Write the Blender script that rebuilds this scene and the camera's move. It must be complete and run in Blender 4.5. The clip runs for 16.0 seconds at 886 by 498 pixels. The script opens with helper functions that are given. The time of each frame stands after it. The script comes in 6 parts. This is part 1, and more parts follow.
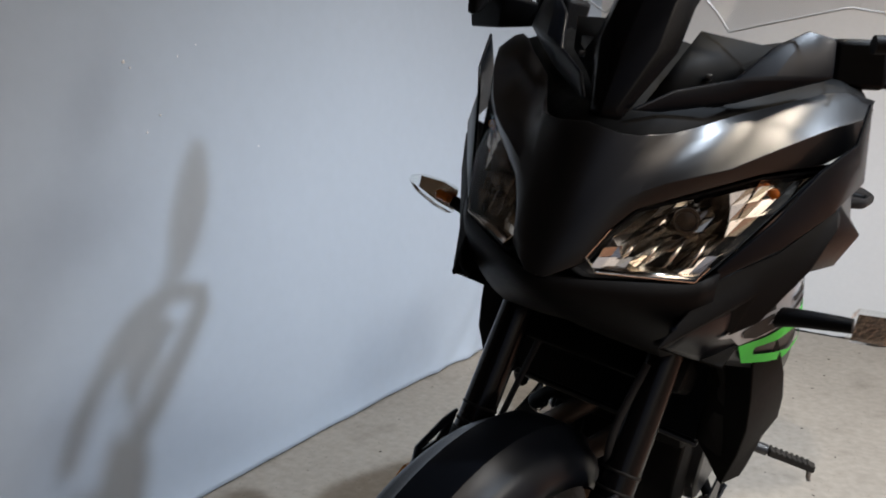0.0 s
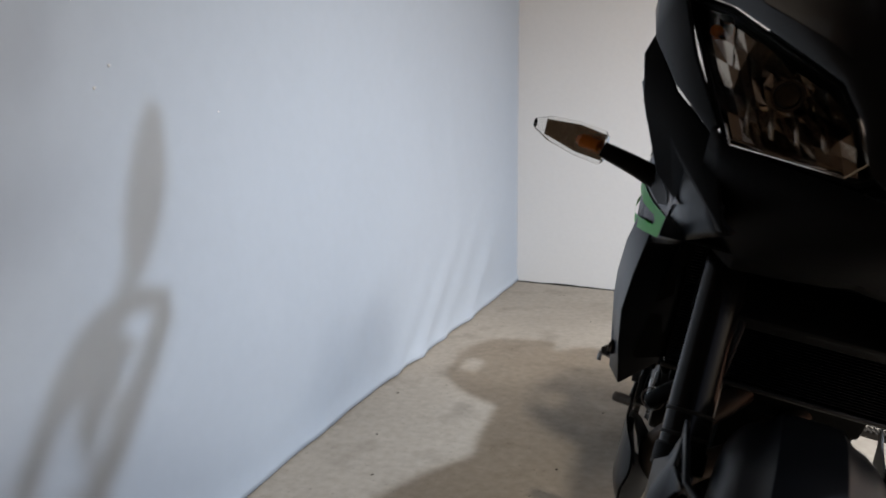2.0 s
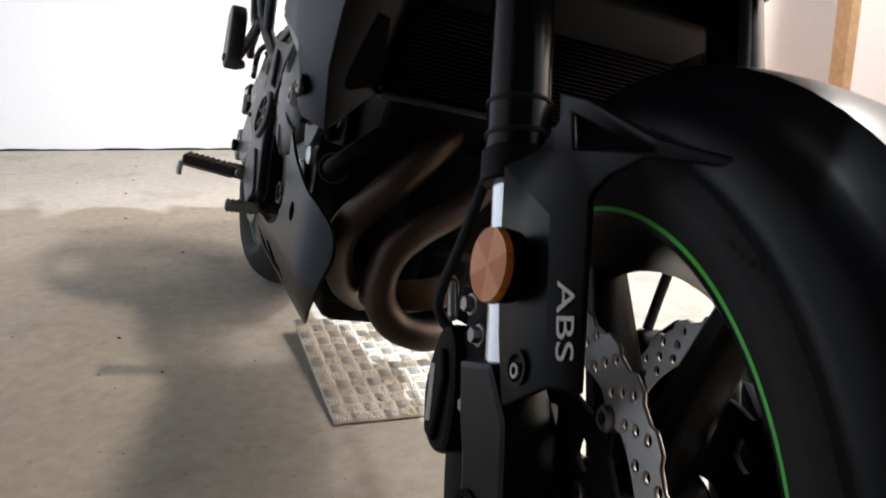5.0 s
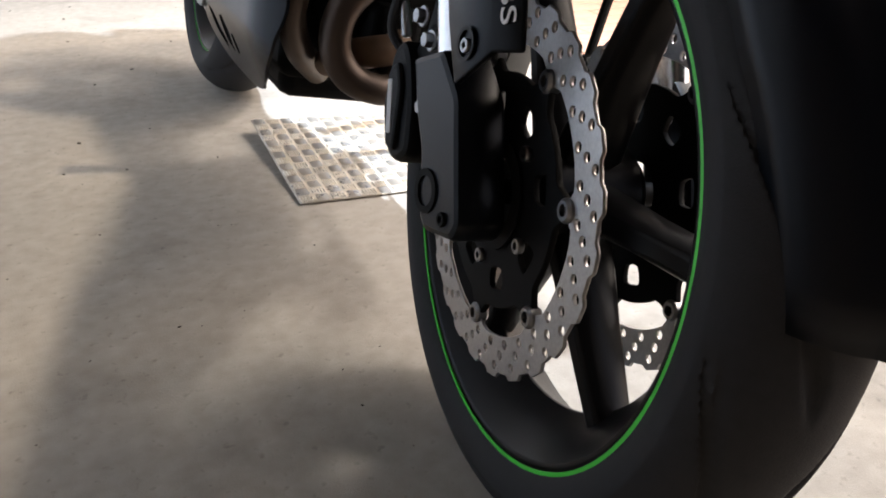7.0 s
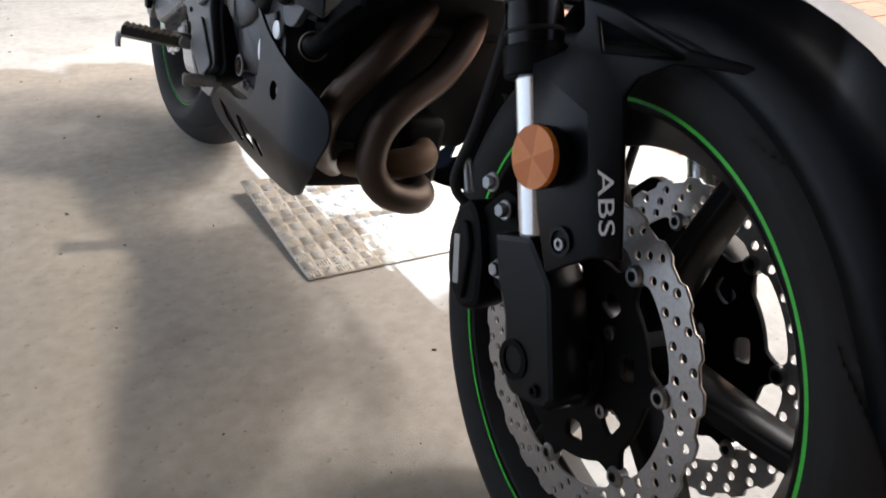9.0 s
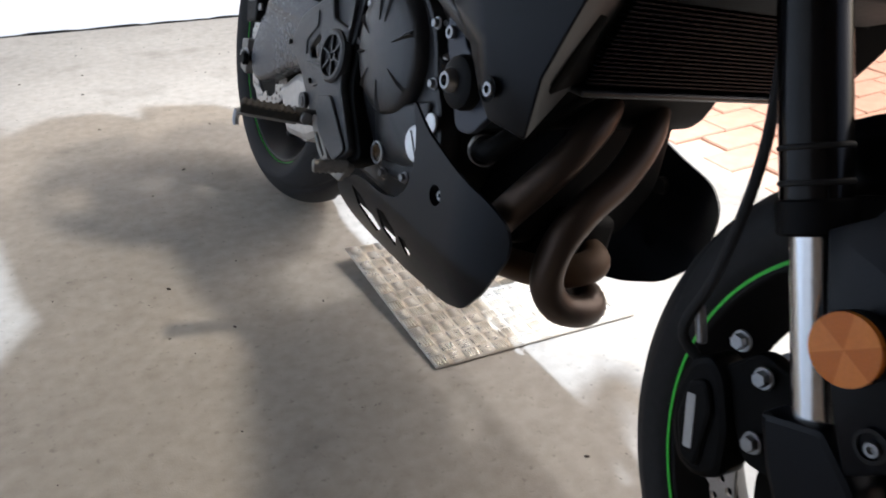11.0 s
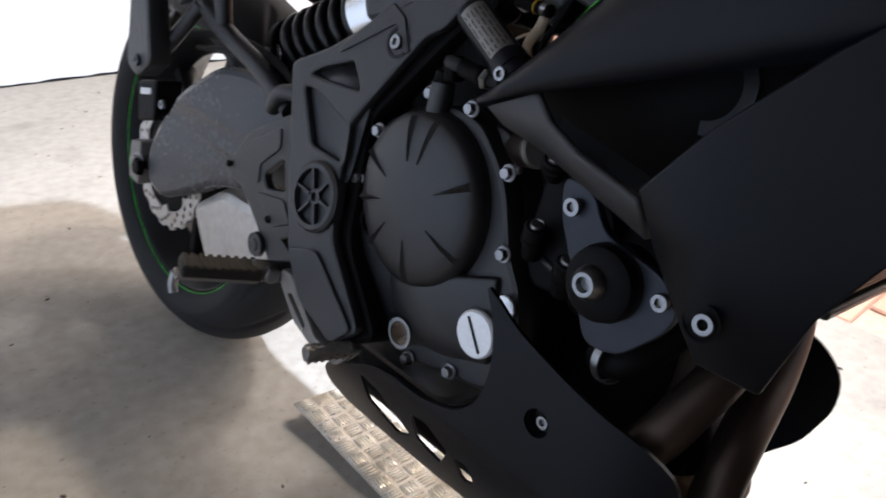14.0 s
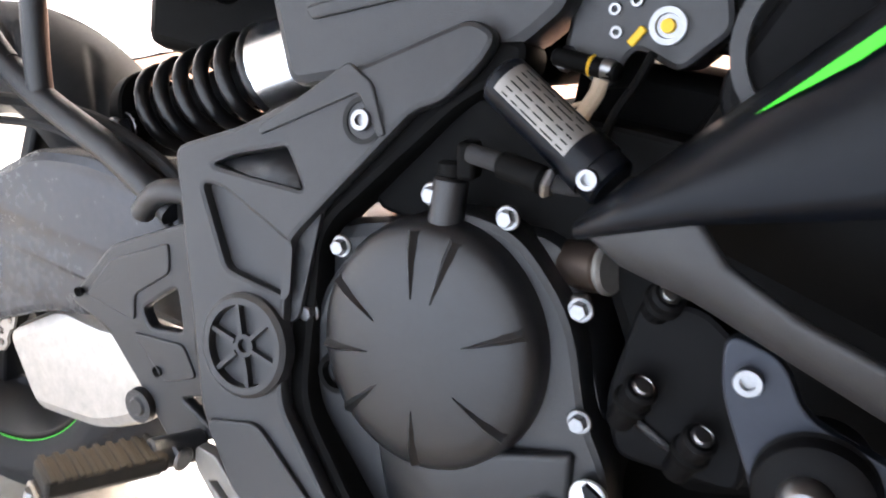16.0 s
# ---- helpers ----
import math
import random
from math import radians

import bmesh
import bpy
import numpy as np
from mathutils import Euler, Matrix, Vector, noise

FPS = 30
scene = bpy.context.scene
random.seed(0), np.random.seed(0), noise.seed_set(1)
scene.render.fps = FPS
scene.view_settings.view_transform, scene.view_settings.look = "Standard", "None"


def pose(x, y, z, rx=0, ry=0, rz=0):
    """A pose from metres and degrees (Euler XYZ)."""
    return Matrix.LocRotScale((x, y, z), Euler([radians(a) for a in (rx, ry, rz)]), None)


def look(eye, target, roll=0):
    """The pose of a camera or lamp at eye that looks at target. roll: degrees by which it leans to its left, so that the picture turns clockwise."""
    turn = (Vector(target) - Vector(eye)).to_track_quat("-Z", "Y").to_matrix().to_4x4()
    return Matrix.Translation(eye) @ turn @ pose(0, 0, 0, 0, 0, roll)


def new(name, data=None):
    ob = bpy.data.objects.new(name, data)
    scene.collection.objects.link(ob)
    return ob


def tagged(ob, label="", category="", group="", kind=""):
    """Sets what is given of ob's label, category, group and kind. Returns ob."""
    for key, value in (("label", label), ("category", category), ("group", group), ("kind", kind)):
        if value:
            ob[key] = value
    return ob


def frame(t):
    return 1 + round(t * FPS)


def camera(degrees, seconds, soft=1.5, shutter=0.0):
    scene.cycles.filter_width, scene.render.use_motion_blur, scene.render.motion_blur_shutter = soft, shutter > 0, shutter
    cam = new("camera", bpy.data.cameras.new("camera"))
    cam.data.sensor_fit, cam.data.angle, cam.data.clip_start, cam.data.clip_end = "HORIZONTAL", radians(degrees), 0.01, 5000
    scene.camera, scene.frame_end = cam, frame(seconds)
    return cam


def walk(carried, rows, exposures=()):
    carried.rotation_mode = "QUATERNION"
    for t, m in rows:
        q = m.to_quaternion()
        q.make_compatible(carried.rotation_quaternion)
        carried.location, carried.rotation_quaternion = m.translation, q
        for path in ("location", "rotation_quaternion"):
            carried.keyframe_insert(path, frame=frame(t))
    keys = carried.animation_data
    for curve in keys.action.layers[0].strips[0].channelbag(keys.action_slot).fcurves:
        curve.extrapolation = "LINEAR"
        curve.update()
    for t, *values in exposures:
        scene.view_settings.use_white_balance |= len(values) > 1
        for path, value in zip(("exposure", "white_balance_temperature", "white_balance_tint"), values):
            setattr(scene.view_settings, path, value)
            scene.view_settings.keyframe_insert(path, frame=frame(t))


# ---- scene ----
cam = camera(59.1, 16.0, soft=1.8, shutter=0.4)
PATH = [
    (0, (0.5432, -0.8465, 1.0679), (-0.4977, 0.8173, 0.6828), 0.22),
    (0.5, (0.4202, -0.8017, 1.0206), (-0.5571, 0.9022, 0.6447), 0.01),
    (1, (0.3156, -0.7760, 0.9987), (-0.6314, 0.9417, 0.6081), -0.79),
    (1.5, (0.2052, -0.7720, 0.9869), (-0.6754, 0.9815, 0.5996), -0.96),
    (2, (0.0188, -0.7497, 0.9676), (-0.6516, 1.0930, 0.5738), -0.54),
    (2.5, (-0.1341, -0.6920, 0.9426), (-0.5482, 1.2222, 0.5369), 0.75),
    (3, (-0.2266, -0.6395, 0.9075), (-0.4798, 1.2723, 0.3776), 0.84),
    (3.5, (-0.2608, -0.5617, 0.8930), (-0.2833, 1.3555, 0.3238), 1.89),
    (4, (-0.2951, -0.4950, 0.8552), (0.0748, 1.3780, 0.2594), 2.32),
    (4.5, (-0.3123, -0.4485, 0.7650), (0.3435, 1.3415, 0.1602), 3.67),
    (5, (-0.3004, -0.4388, 0.6891), (0.4212, 1.3194, 0.0661), 2.95),
    (5.2, (-0.2953, -0.4357, 0.6722), (0.4410, 1.3128, 0.0392), 2.83),
    (5.7, (-0.2939, -0.4506, 0.6338), (0.4694, 1.2646, -0.0558), 2.47),
    (6.2, (-0.3035, -0.4892, 0.6033), (0.4727, 1.1717, -0.1961), 2.14),
    (6.7, (-0.3225, -0.5256, 0.5889), (0.4544, 1.0765, -0.3219), 1.90),
    (7, (-0.3380, -0.5358, 0.5915), (0.4370, 1.0392, -0.3671), 1.81),
    (7.3, (-0.3562, -0.5303, 0.6045), (0.4183, 1.0315, -0.3757), 1.78),
    (7.5, (-0.3778, -0.5135, 0.6255), (0.3978, 1.0439, -0.3609), 1.78),
    (8, (-0.4054, -0.4752, 0.6787), (0.4295, 1.0402, -0.3245), 2.35),
    (8.2, (-0.4172, -0.4604, 0.7009), (0.4633, 1.0253, -0.3077), 2.78),
    (8.7, (-0.4381, -0.4415, 0.7405), (0.4793, 1.0171, -0.2749), 2.98),
    (9.2, (-0.4634, -0.4229, 0.7870), (0.4762, 1.0194, -0.2314), 2.81),
    (9.7, (-0.4878, -0.3938, 0.8288), (0.4574, 1.0434, -0.1916), 2.41),
    (10.3, (-0.5084, -0.3298, 0.8565), (0.4181, 1.1162, -0.1686), 1.84),
    (10.5, (-0.5157, -0.2822, 0.8616), (0.3920, 1.1728, -0.1676), 1.53),
    (11, (-0.5274, -0.1975, 0.8385), (0.3437, 1.2788, -0.1919), 1.33),
    (11.5, (-0.5292, -0.1317, 0.8365), (0.3200, 1.3566, -0.1948), 1.03),
    (12, (-0.5225, -0.0376, 0.8303), (0.3486, 1.4437, -0.1928), 1.20),
    (12.5, (-0.5088, 0.0662, 0.8338), (0.4135, 1.5338, -0.1640), 1.43),
    (13, (-0.4977, 0.1246, 0.8341), (0.4764, 1.5687, -0.1487), 1.58),
    (13.5, (-0.5168, 0.1797, 0.8414), (0.5283, 1.5808, -0.1305), 2.04),
    (14, (-0.5320, 0.2222, 0.8504), (0.6985, 1.4717, -0.1113), 3.89),
    (14.5, (-0.5112, 0.2914, 0.8290), (0.8468, 1.4042, -0.1290), 4.05),
    (15, (-0.5035, 0.3815, 0.8332), (0.9330, 1.3895, -0.1263), 4.57),
    (15.5, (-0.4827, 0.4537, 0.8408), (1.0267, 1.3439, -0.1230), 4.79),
    (16, (-0.4420, 0.5228, 0.8331), (1.1070, 1.3543, -0.1205), 4.78),
]
walk(cam, [(t, look(e, g, r)) for t, e, g, r in PATH],
     exposures=[(0.0, -0.35, 6420, 9), (1.0, -0.35, 6420, 9), (2.0, -0.22, 6650, 10), (3.0, -0.1, 6850, 9), (4.0, 0.4, 6850, 10), (5.0, 0.75, 6600, 10), (7.5, 1.28, 6400, 11), (8.0, 1.3, 6350, 11), (10.5, 0.95, 6080, 10), (11.5, 0.8, 6050, 10), (12.5, 0.70, 6000, 11), (14.0, 0.87, 6150, 12), (15.0, 1.25, 6500, 14), (15.5, 1.9, 6650, 13), (16.0, 2.85, 6600, 12)])

# ---- light ----
world = bpy.data.worlds.new("sky")
scene.world = world
world.use_nodes = True
wn = world.node_tree.nodes
sky = wn.new("ShaderNodeTexSky")
sky.sky_type, sky.sun_disc = "NISHITA", False
sky.sun_elevation, sky.sun_rotation = radians(36), radians(90)
sky.air_density, sky.dust_density, sky.ozone_density = 0.6, 5.0, 0.3
world.node_tree.links.new(sky.outputs[0], wn["Background"].inputs[0])
wn["Background"].inputs[1].default_value = 0.11


def lamp(name, kind, energy, colour, where, at, size=0.1):
    d = bpy.data.lights.new(name, kind)
    d.energy, d.color = energy, colour
    d.shadow_soft_size = size
    ob = new(name, d)
    ob.matrix_world = look(where, at)
    return ob


# unseen cool spot standing in for open-side daylight; warm lamp under the ceiling
cool = lamp("daylight_stand_in", "SPOT", 380, (0.74, 0.85, 1.0), (1.05, 0.50, 2.25), (-0.35, 1.6, 0.0), 0.03)
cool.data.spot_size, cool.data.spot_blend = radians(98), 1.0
warm = lamp("warm_lamp", "SPOT", 100, (1.0, 0.86, 0.69), (0.60, 0.80, 2.35), (0.2, 1.6, 0.0), 0.06)
warm.data.spot_size, warm.data.spot_blend = radians(136), 1.0
# added warm-white point lamp standing in for the bright outdoors beyond the open side
lamp("outdoor_stand_in", "POINT", 132, (1.0, 0.95, 0.89), (2.3, 1.15, 2.5), (0.0, 0.8, 0.0), 0.16)

# ---- materials ----
def material(name, colour, rough=0.5, metal=0.0, vary=0.15, scale=40.0, bump=0.0, bump_scale=None, coat=0.0, spec=0.3,
             colour2=None, patch=4.0, transmission=0.0, ior=1.45, alpha=1.0):
    """Principled surface with variation at two scales and fine relief, in object metres."""
    m = bpy.data.materials.new(name)
    m.use_nodes = True
    n, l = m.node_tree.nodes, m.node_tree.links
    b = n["Principled BSDF"]
    b.inputs["Roughness"].default_value = rough
    b.inputs["Metallic"].default_value = metal
    b.inputs["Coat Weight"].default_value = coat
    b.inputs["Coat Roughness"].default_value = 0.12
    b.inputs["Specular IOR Level"].default_value = spec
    b.inputs["Transmission Weight"].default_value = transmission
    b.inputs["IOR"].default_value = ior
    b.inputs["Alpha"].default_value = alpha
    co = n.new("ShaderNodeTexCoord")
    fine, wide = n.new("ShaderNodeTexNoise"), n.new("ShaderNodeTexNoise")
    fine.inputs["Scale"].default_value, fine.inputs["Detail"].default_value = scale, 6
    wide.inputs["Scale"].default_value, wide.inputs["Detail"].default_value = patch, 4
    l.new(co.outputs["Object"], fine.inputs["Vector"])
    l.new(co.outputs["Object"], wide.inputs["Vector"])
    mix = n.new("ShaderNodeMix")
    mix.data_type = "RGBA"
    mix.inputs["A"].default_value = (*[c * (1 - vary) for c in colour], 1)
    c2 = colour2 or [min(1, c * (1 + vary)) for c in colour]
    mix.inputs["B"].default_value = (*c2, 1)
    both = n.new("ShaderNodeMath")
    both.operation = "MULTIPLY_ADD"
    both.inputs[1].default_value = 0.5
    l.new(fine.outputs["Fac"], both.inputs[0])
    half = n.new("ShaderNodeMath")
    half.operation, half.inputs[1].default_value = "MULTIPLY", 0.5
    l.new(wide.outputs["Fac"], half.inputs[0])
    l.new(half.outputs[0], both.inputs[2])
    ramp = n.new("ShaderNodeMapRange")
    ramp.inputs["From Min"].default_value, ramp.inputs["From Max"].default_value = 0.3, 0.7
    l.new(both.outputs[0], ramp.inputs["Value"])
    l.new(ramp.outputs[0], mix.inputs["Factor"])
    l.new(mix.outputs["Result"], b.inputs["Base Color"])
    rr = n.new("ShaderNodeMapRange")
    rr.inputs["To Min"].default_value, rr.inputs["To Max"].default_value = max(0, rough * 0.85), min(1, rough * 1.15)
    l.new(both.outputs[0], rr.inputs["Value"])
    l.new(rr.outputs[0], b.inputs["Roughness"])
    if bump:
        grain = n.new("ShaderNodeTexNoise")
        grain.inputs["Scale"].default_value, grain.inputs["Detail"].default_value = bump_scale or scale * 8, 3
        l.new(co.outputs["Object"], grain.inputs["Vector"])
        bp = n.new("ShaderNodeBump")
        bp.inputs["Strength"].default_value, bp.inputs["Distance"].default_value = bump, 0.002
        l.new(grain.outputs["Fac"], bp.inputs["Height"])
        l.new(bp.outputs[0], b.inputs["Normal"])
    return m


PAINT = material("matte_black_paint", (0.005, 0.005, 0.0055), 0.29, 0.0, 0.2, 900, 0.03, 2500, spec=0.42)
WHEEL = material("black_wheel_paint", (0.004, 0.004, 0.0045), 0.33, 0.0, 0.2, 300, 0.04, 2500, spec=0.16)
BLUEPLATE = material("blue_black_plate", (0.014, 0.018, 0.028), 0.40, 0.3, 0.2, 200, 0.12, 1800, spec=0.5)
GLOSS = material("gloss_black_plastic", (0.003, 0.003, 0.0035), 0.20, 0.0, 0.2, 300, 0.02, 2500, spec=0.10)
SATIN = material("satin_dark_grey_paint", (0.0030, 0.0040, 0.0062), 0.31, 0.0, 0.15, 300, 0.05, 2200, spec=0.19)
PLASTIC = material("black_plastic", (0.0032, 0.0032, 0.0036), 0.5, 0.0, 0.25, 200, 0.15, 2200, spec=0.10)
FORKTUBE = material("glossy_black_tube", (0.004, 0.004, 0.0045), 0.17, 0.0, 0.1, 200, 0.02, 900, spec=0.24)
GREYPLASTIC = material("grey_plastic", (0.30, 0.31, 0.33), 0.45, 0, 0.1, 200, 0.05, 2000)
CAST = material("black_engine_casting", (0.011, 0.0115, 0.013), 0.31, 0.1, 0.25, 160, 0.22, 1300, spec=0.6)
FRAME = material("black_frame_plastic", (0.013, 0.0135, 0.015), 0.34, 0.0, 0.25, 160, 0.3, 1500, spec=0.55)
ARM = material("dark_grey_swingarm", (0.056, 0.058, 0.064), 0.27, 0.3, 0.2, 120, 0.15, 1500)
RUBBER = material("rubber", (0.017, 0.017, 0.018), 0.75, 0, 0.3, 120, 0.2, 900, spec=0.3)
# black metal parts, and gap fillers kept near-black in place of deep shade
DARK = material("dark_metal_and_gap_shade", (0.003, 0.003, 0.003), 0.6, 0.0, 0.3, 120, 0.1, spec=0.08)
STEEL = material("bolt_steel", (0.26, 0.26, 0.265), 0.32, 1.0, 0.15, 400)
SILVER = material("polished_tube", (0.75, 0.76, 0.78), 0.22, 1.0, 0.06, 200)
DISC = material("brake_disc_steel", (0.42, 0.41, 0.40), 0.38, 0.9, 0.2, 300, 0.08, 1500)
RUST = material("rusty_elbow", (0.16, 0.095, 0.055), 0.6, 0.4, 0.35, 60, 0.1, 500, colour2=(0.09, 0.06, 0.04), patch=12)
PIPE = material("tarnished_exhaust", (0.105, 0.078, 0.060), 0.42, 0.75, 0.35, 60, 0.08, 500, colour2=(0.060, 0.046, 0.040), patch=12)
MUFFLER = material("dusty_muffler_silver", (0.46, 0.44, 0.41), 0.40, 0.6, 0.2, 90, 0.05, 400, patch=9)
GREEN = material("green_tape", (0.07, 0.56, 0.06), 0.4, 0, 0.1, 200)
GREENP = material("green_paint", (0.035, 0.46, 0.035), 0.38, 0, 0.1, 200, spec=0.2)
ORANGE = material("orange_reflector", (0.66, 0.215, 0.035), 0.16, 0, 0.1, 200, spec=0.4)
ORANGE2 = material("orange_reflector_prism", (0.54, 0.155, 0.022), 0.18, 0, 0.2, 900, 0.3, 900, spec=0.4)
BULB = material("amber_bulb", (0.50, 0.13, 0.015), 0.25, 0, 0.1, 200)
BROWN = material("brown_bulb_shield", (0.11, 0.085, 0.065), 0.3, 0.6, 0.2, 200)
# brownish tint stands in for the warm room mirrored in the lamp bowls
CHROME = material("lamp_reflector_chrome", (0.74, 0.67, 0.59), 0.16, 1.0, 0.08, 60, 0.08, 90)
AMBERBOWL = material("warm_indicator_bowl", (0.82, 0.66, 0.54), 0.22, 1.0, 0.3, 60, 0.5, 260)
WHITE = material("white_print", (0.78, 0.78, 0.78), 0.5, 0, 0.05, 300)
CAP = material("brushed_cap", (0.72, 0.73, 0.74), 0.35, 0.5, 0.1, 300, 0.05, 900)
BLACKLINE = material("black_line", (0.008, 0.008, 0.008), 0.6, 0, 0.2, 100)
LABEL = material("grey_print", (0.42, 0.42, 0.41), 0.5, 0, 0.1, 300)
WORN = material("worn_grey_metal", (0.20, 0.19, 0.175), 0.5, 0.6, 0.25, 90, 0.1, 400, patch=14)
YELLOW = material("yellow_paint_mark", (0.8, 0.5, 0.04), 0.5, 0, 0.1, 200)
CABLE = material("tan_sleeve", (0.5, 0.4, 0.29), 0.6, 0, 0.15, 150)
WOOD = material("pine_wood", (0.50, 0.33, 0.18), 0.55, 0, 0.18, 30, 0.1, 200, colour2=(0.62, 0.45, 0.27), patch=3)
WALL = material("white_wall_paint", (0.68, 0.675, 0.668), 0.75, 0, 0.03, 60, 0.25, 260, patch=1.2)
# lighter copy of the wall's white, standing in for stronger light outside
LITWALL = material("white_paint_lit", (0.88, 0.89, 0.90), 0.8, 0, 0.03, 60, 0.25, 200, patch=1.2)
# unseen walls and roof, coloured dark to hold down bounce and reflections
UNSEEN_DARK = material("unseen_wall_dark", (0.07, 0.06, 0.05), 0.8, 0, 0.2, 30, 0.1, 200)
CEIL = material("unseen_roof_dark", (0.16, 0.14, 0.12), 0.8, 0, 0.03, 30, 0.1, 200)


def glass(name, colour=(1, 1, 1), rough=0.02, ior=1.45):
    m = bpy.data.materials.new(name)
    m.use_nodes = True
    n, l = m.node_tree.nodes, m.node_tree.links
    n.remove(n["Principled BSDF"])
    tr, gl, mx, fr = n.new("ShaderNodeBsdfTransparent"), n.new("ShaderNodeBsdfGlossy"), n.new("ShaderNodeMixShader"), n.new("ShaderNodeFresnel")
    tr.inputs[0].default_value = (*colour, 1)
    gl.inputs["Roughness"].default_value = rough
    fr.inputs[0].default_value = ior
    l.new(fr.outputs[0], mx.inputs[0])
    l.new(tr.outputs[0], mx.inputs[1])
    l.new(gl.outputs[0], mx.inputs[2])
    l.new(mx.outputs[0], n["Material Output"].inputs[0])
    return m


LENS = glass("clear_lens", (0.95, 0.95, 0.94), 0.02, 1.10)
SCREEN = glass("clear_screen", (0.9, 0.91, 0.92))
EDGE = material("screen_edge", (0.45, 0.46, 0.46), 0.35, 0, 0.05, 100, spec=0.4)


def concrete():
    m = material("concrete", (0.275, 0.246, 0.208), 0.82, 0, 0.14, 38, 0.3, 420, colour2=(0.365, 0.330, 0.282), patch=1.7)
    n, l = m.node_tree.nodes, m.node_tree.links
    b = n["Principled BSDF"]
    src = b.inputs["Base Color"].links[0].from_socket
    co = n["Texture Coordinate"]
    v = n.new("ShaderNodeTexNoise")
    v.inputs["Scale"].default_value, v.inputs["Detail"].default_value = 75, 8
    l.new(co.outputs["Object"], v.inputs["Vector"])
    r = n.new("ShaderNodeMapRange")
    r.inputs["From Min"].default_value, r.inputs["From Max"].default_value = 0.61, 0.72
    l.new(v.outputs["Fac"], r.inputs["Value"])
    w = n.new("ShaderNodeTexNoise")
    w.inputs["Scale"].default_value, w.inputs["Detail"].default_value = 6, 6
    l.new(co.outputs["Object"], w.inputs["Vector"])
    r2 = n.new("ShaderNodeMapRange")
    r2.inputs["From Min"].default_value, r2.inputs["From Max"].default_value, r2.inputs["To Max"].default_value = 0.56, 0.72, 0.35
    l.new(w.outputs["Fac"], r2.inputs["Value"])
    add = n.new("ShaderNodeMath")
    add.operation, add.use_clamp = "ADD", True
    sc = n.new("ShaderNodeMath")
    sc.operation, sc.inputs[1].default_value = "MULTIPLY", 0.36
    l.new(r.outputs[0], sc.inputs[0])
    l.new(sc.outputs[0], add.inputs[0])
    l.new(r2.outputs[0], add.inputs[1])
    mx = n.new("ShaderNodeMix")
    mx.data_type = "RGBA"
    mx.inputs["B"].default_value = (0.095, 0.083, 0.07, 1)
    l.new(add.outputs[0], mx.inputs["Factor"])
    l.new(src, mx.inputs["A"])
    l.new(mx.outputs["Result"], b.inputs["Base Color"])
    return m


CONCRETE = concrete()
SHEET = material("white_sheet_fabric", (0.385, 0.45, 0.54), 0.7, 0, 0.03, 25, 0.12, 900, patch=1.5)
BRICK = material("terracotta_paver", (0.50, 0.27, 0.185), 0.75, 0, 0.12, 25, 0.3, 300, colour2=(0.57, 0.34, 0.24), patch=3)
SAND = material("joint_sand", (0.50, 0.36, 0.27), 0.9, 0, 0.2, 60, 0.3, 400)
BARS = material("tread_bars", (0.84, 0.82, 0.78), 0.28, 0.7, 0.1, 60, 0.05, 500, colour2=(0.70, 0.64, 0.54), patch=7)
ALU = material("tread_plate_aluminium", (0.66, 0.61, 0.53), 0.45, 0.3, 0.12, 60, 0.06, 500, colour2=(0.44, 0.36, 0.26), patch=7)

# ---- helpers for meshes ----
def finish(ob, bevel=0.0, solid=0.0, smooth=True, segments=2, offset=0.0, angle=35):
    if smooth:
        for p in ob.data.polygons:
            p.use_smooth = True
    if solid:
        s = ob.modifiers.new("thickness", "SOLIDIFY")
        s.thickness, s.offset = solid, offset
    if bevel:
        b = ob.modifiers.new("edges", "BEVEL")
        b.width, b.segments, b.limit_method, b.angle_limit = bevel, segments, "ANGLE", radians(30)
        b.harden_normals = False
    if smooth:
        ob.data.set_sharp_from_angle(angle=radians(angle))
    return ob


def part(name, bm, mat, parent=None, label="", **kw):
    me = bpy.data.meshes.new(name)
    bmesh.ops.recalc_face_normals(bm, faces=bm.faces)
    bm.to_mesh(me)
    bm.free()
    return mesh_part(name, me, mat, parent, label, **kw)


def mesh_part(name, me, mat, parent=None, label="", **kw):
    me.materials.clear()
    me.materials.append(mat)
    ob = new(name, me)
    if parent is not None:
        ob.parent = parent
    if label:
        ob["label"] = label
    return finish(ob, **kw)


def faces_part(name, verts, faces, mat, parent=None, label="", mirror=False, **kw):
    bm = bmesh.new()
    for s in ((1, -1) if mirror else (1,)):
        vs = [bm.verts.new((x * s, y, z)) for x, y, z in verts]
        for f in faces:
            bm.faces.new([vs[i] for i in f])
    bmesh.ops.remove_doubles(bm, verts=bm.verts, dist=1e-5)
    return part(name, bm, mat, parent, label, **kw)


def grid_part(name, rows, mat, parent=None, label="", **kw):
    """A skin through rows of points."""
    bm = bmesh.new()
    vs = [[bm.verts.new(p) for p in r] for r in rows]
    for a, b in zip(vs, vs[1:]):
        for i in range(len(a) - 1):
            bm.faces.new((a[i], a[i + 1], b[i + 1], b[i]))
    return part(name, bm, mat, parent, label, **kw)


def box(bm, c, size, m=None):
    g = bmesh.ops.create_cube(bm, size=1, matrix=Matrix.Translation(c) @ (m or Matrix()) @ Matrix.Diagonal((*size, 1)))
    return g["verts"]


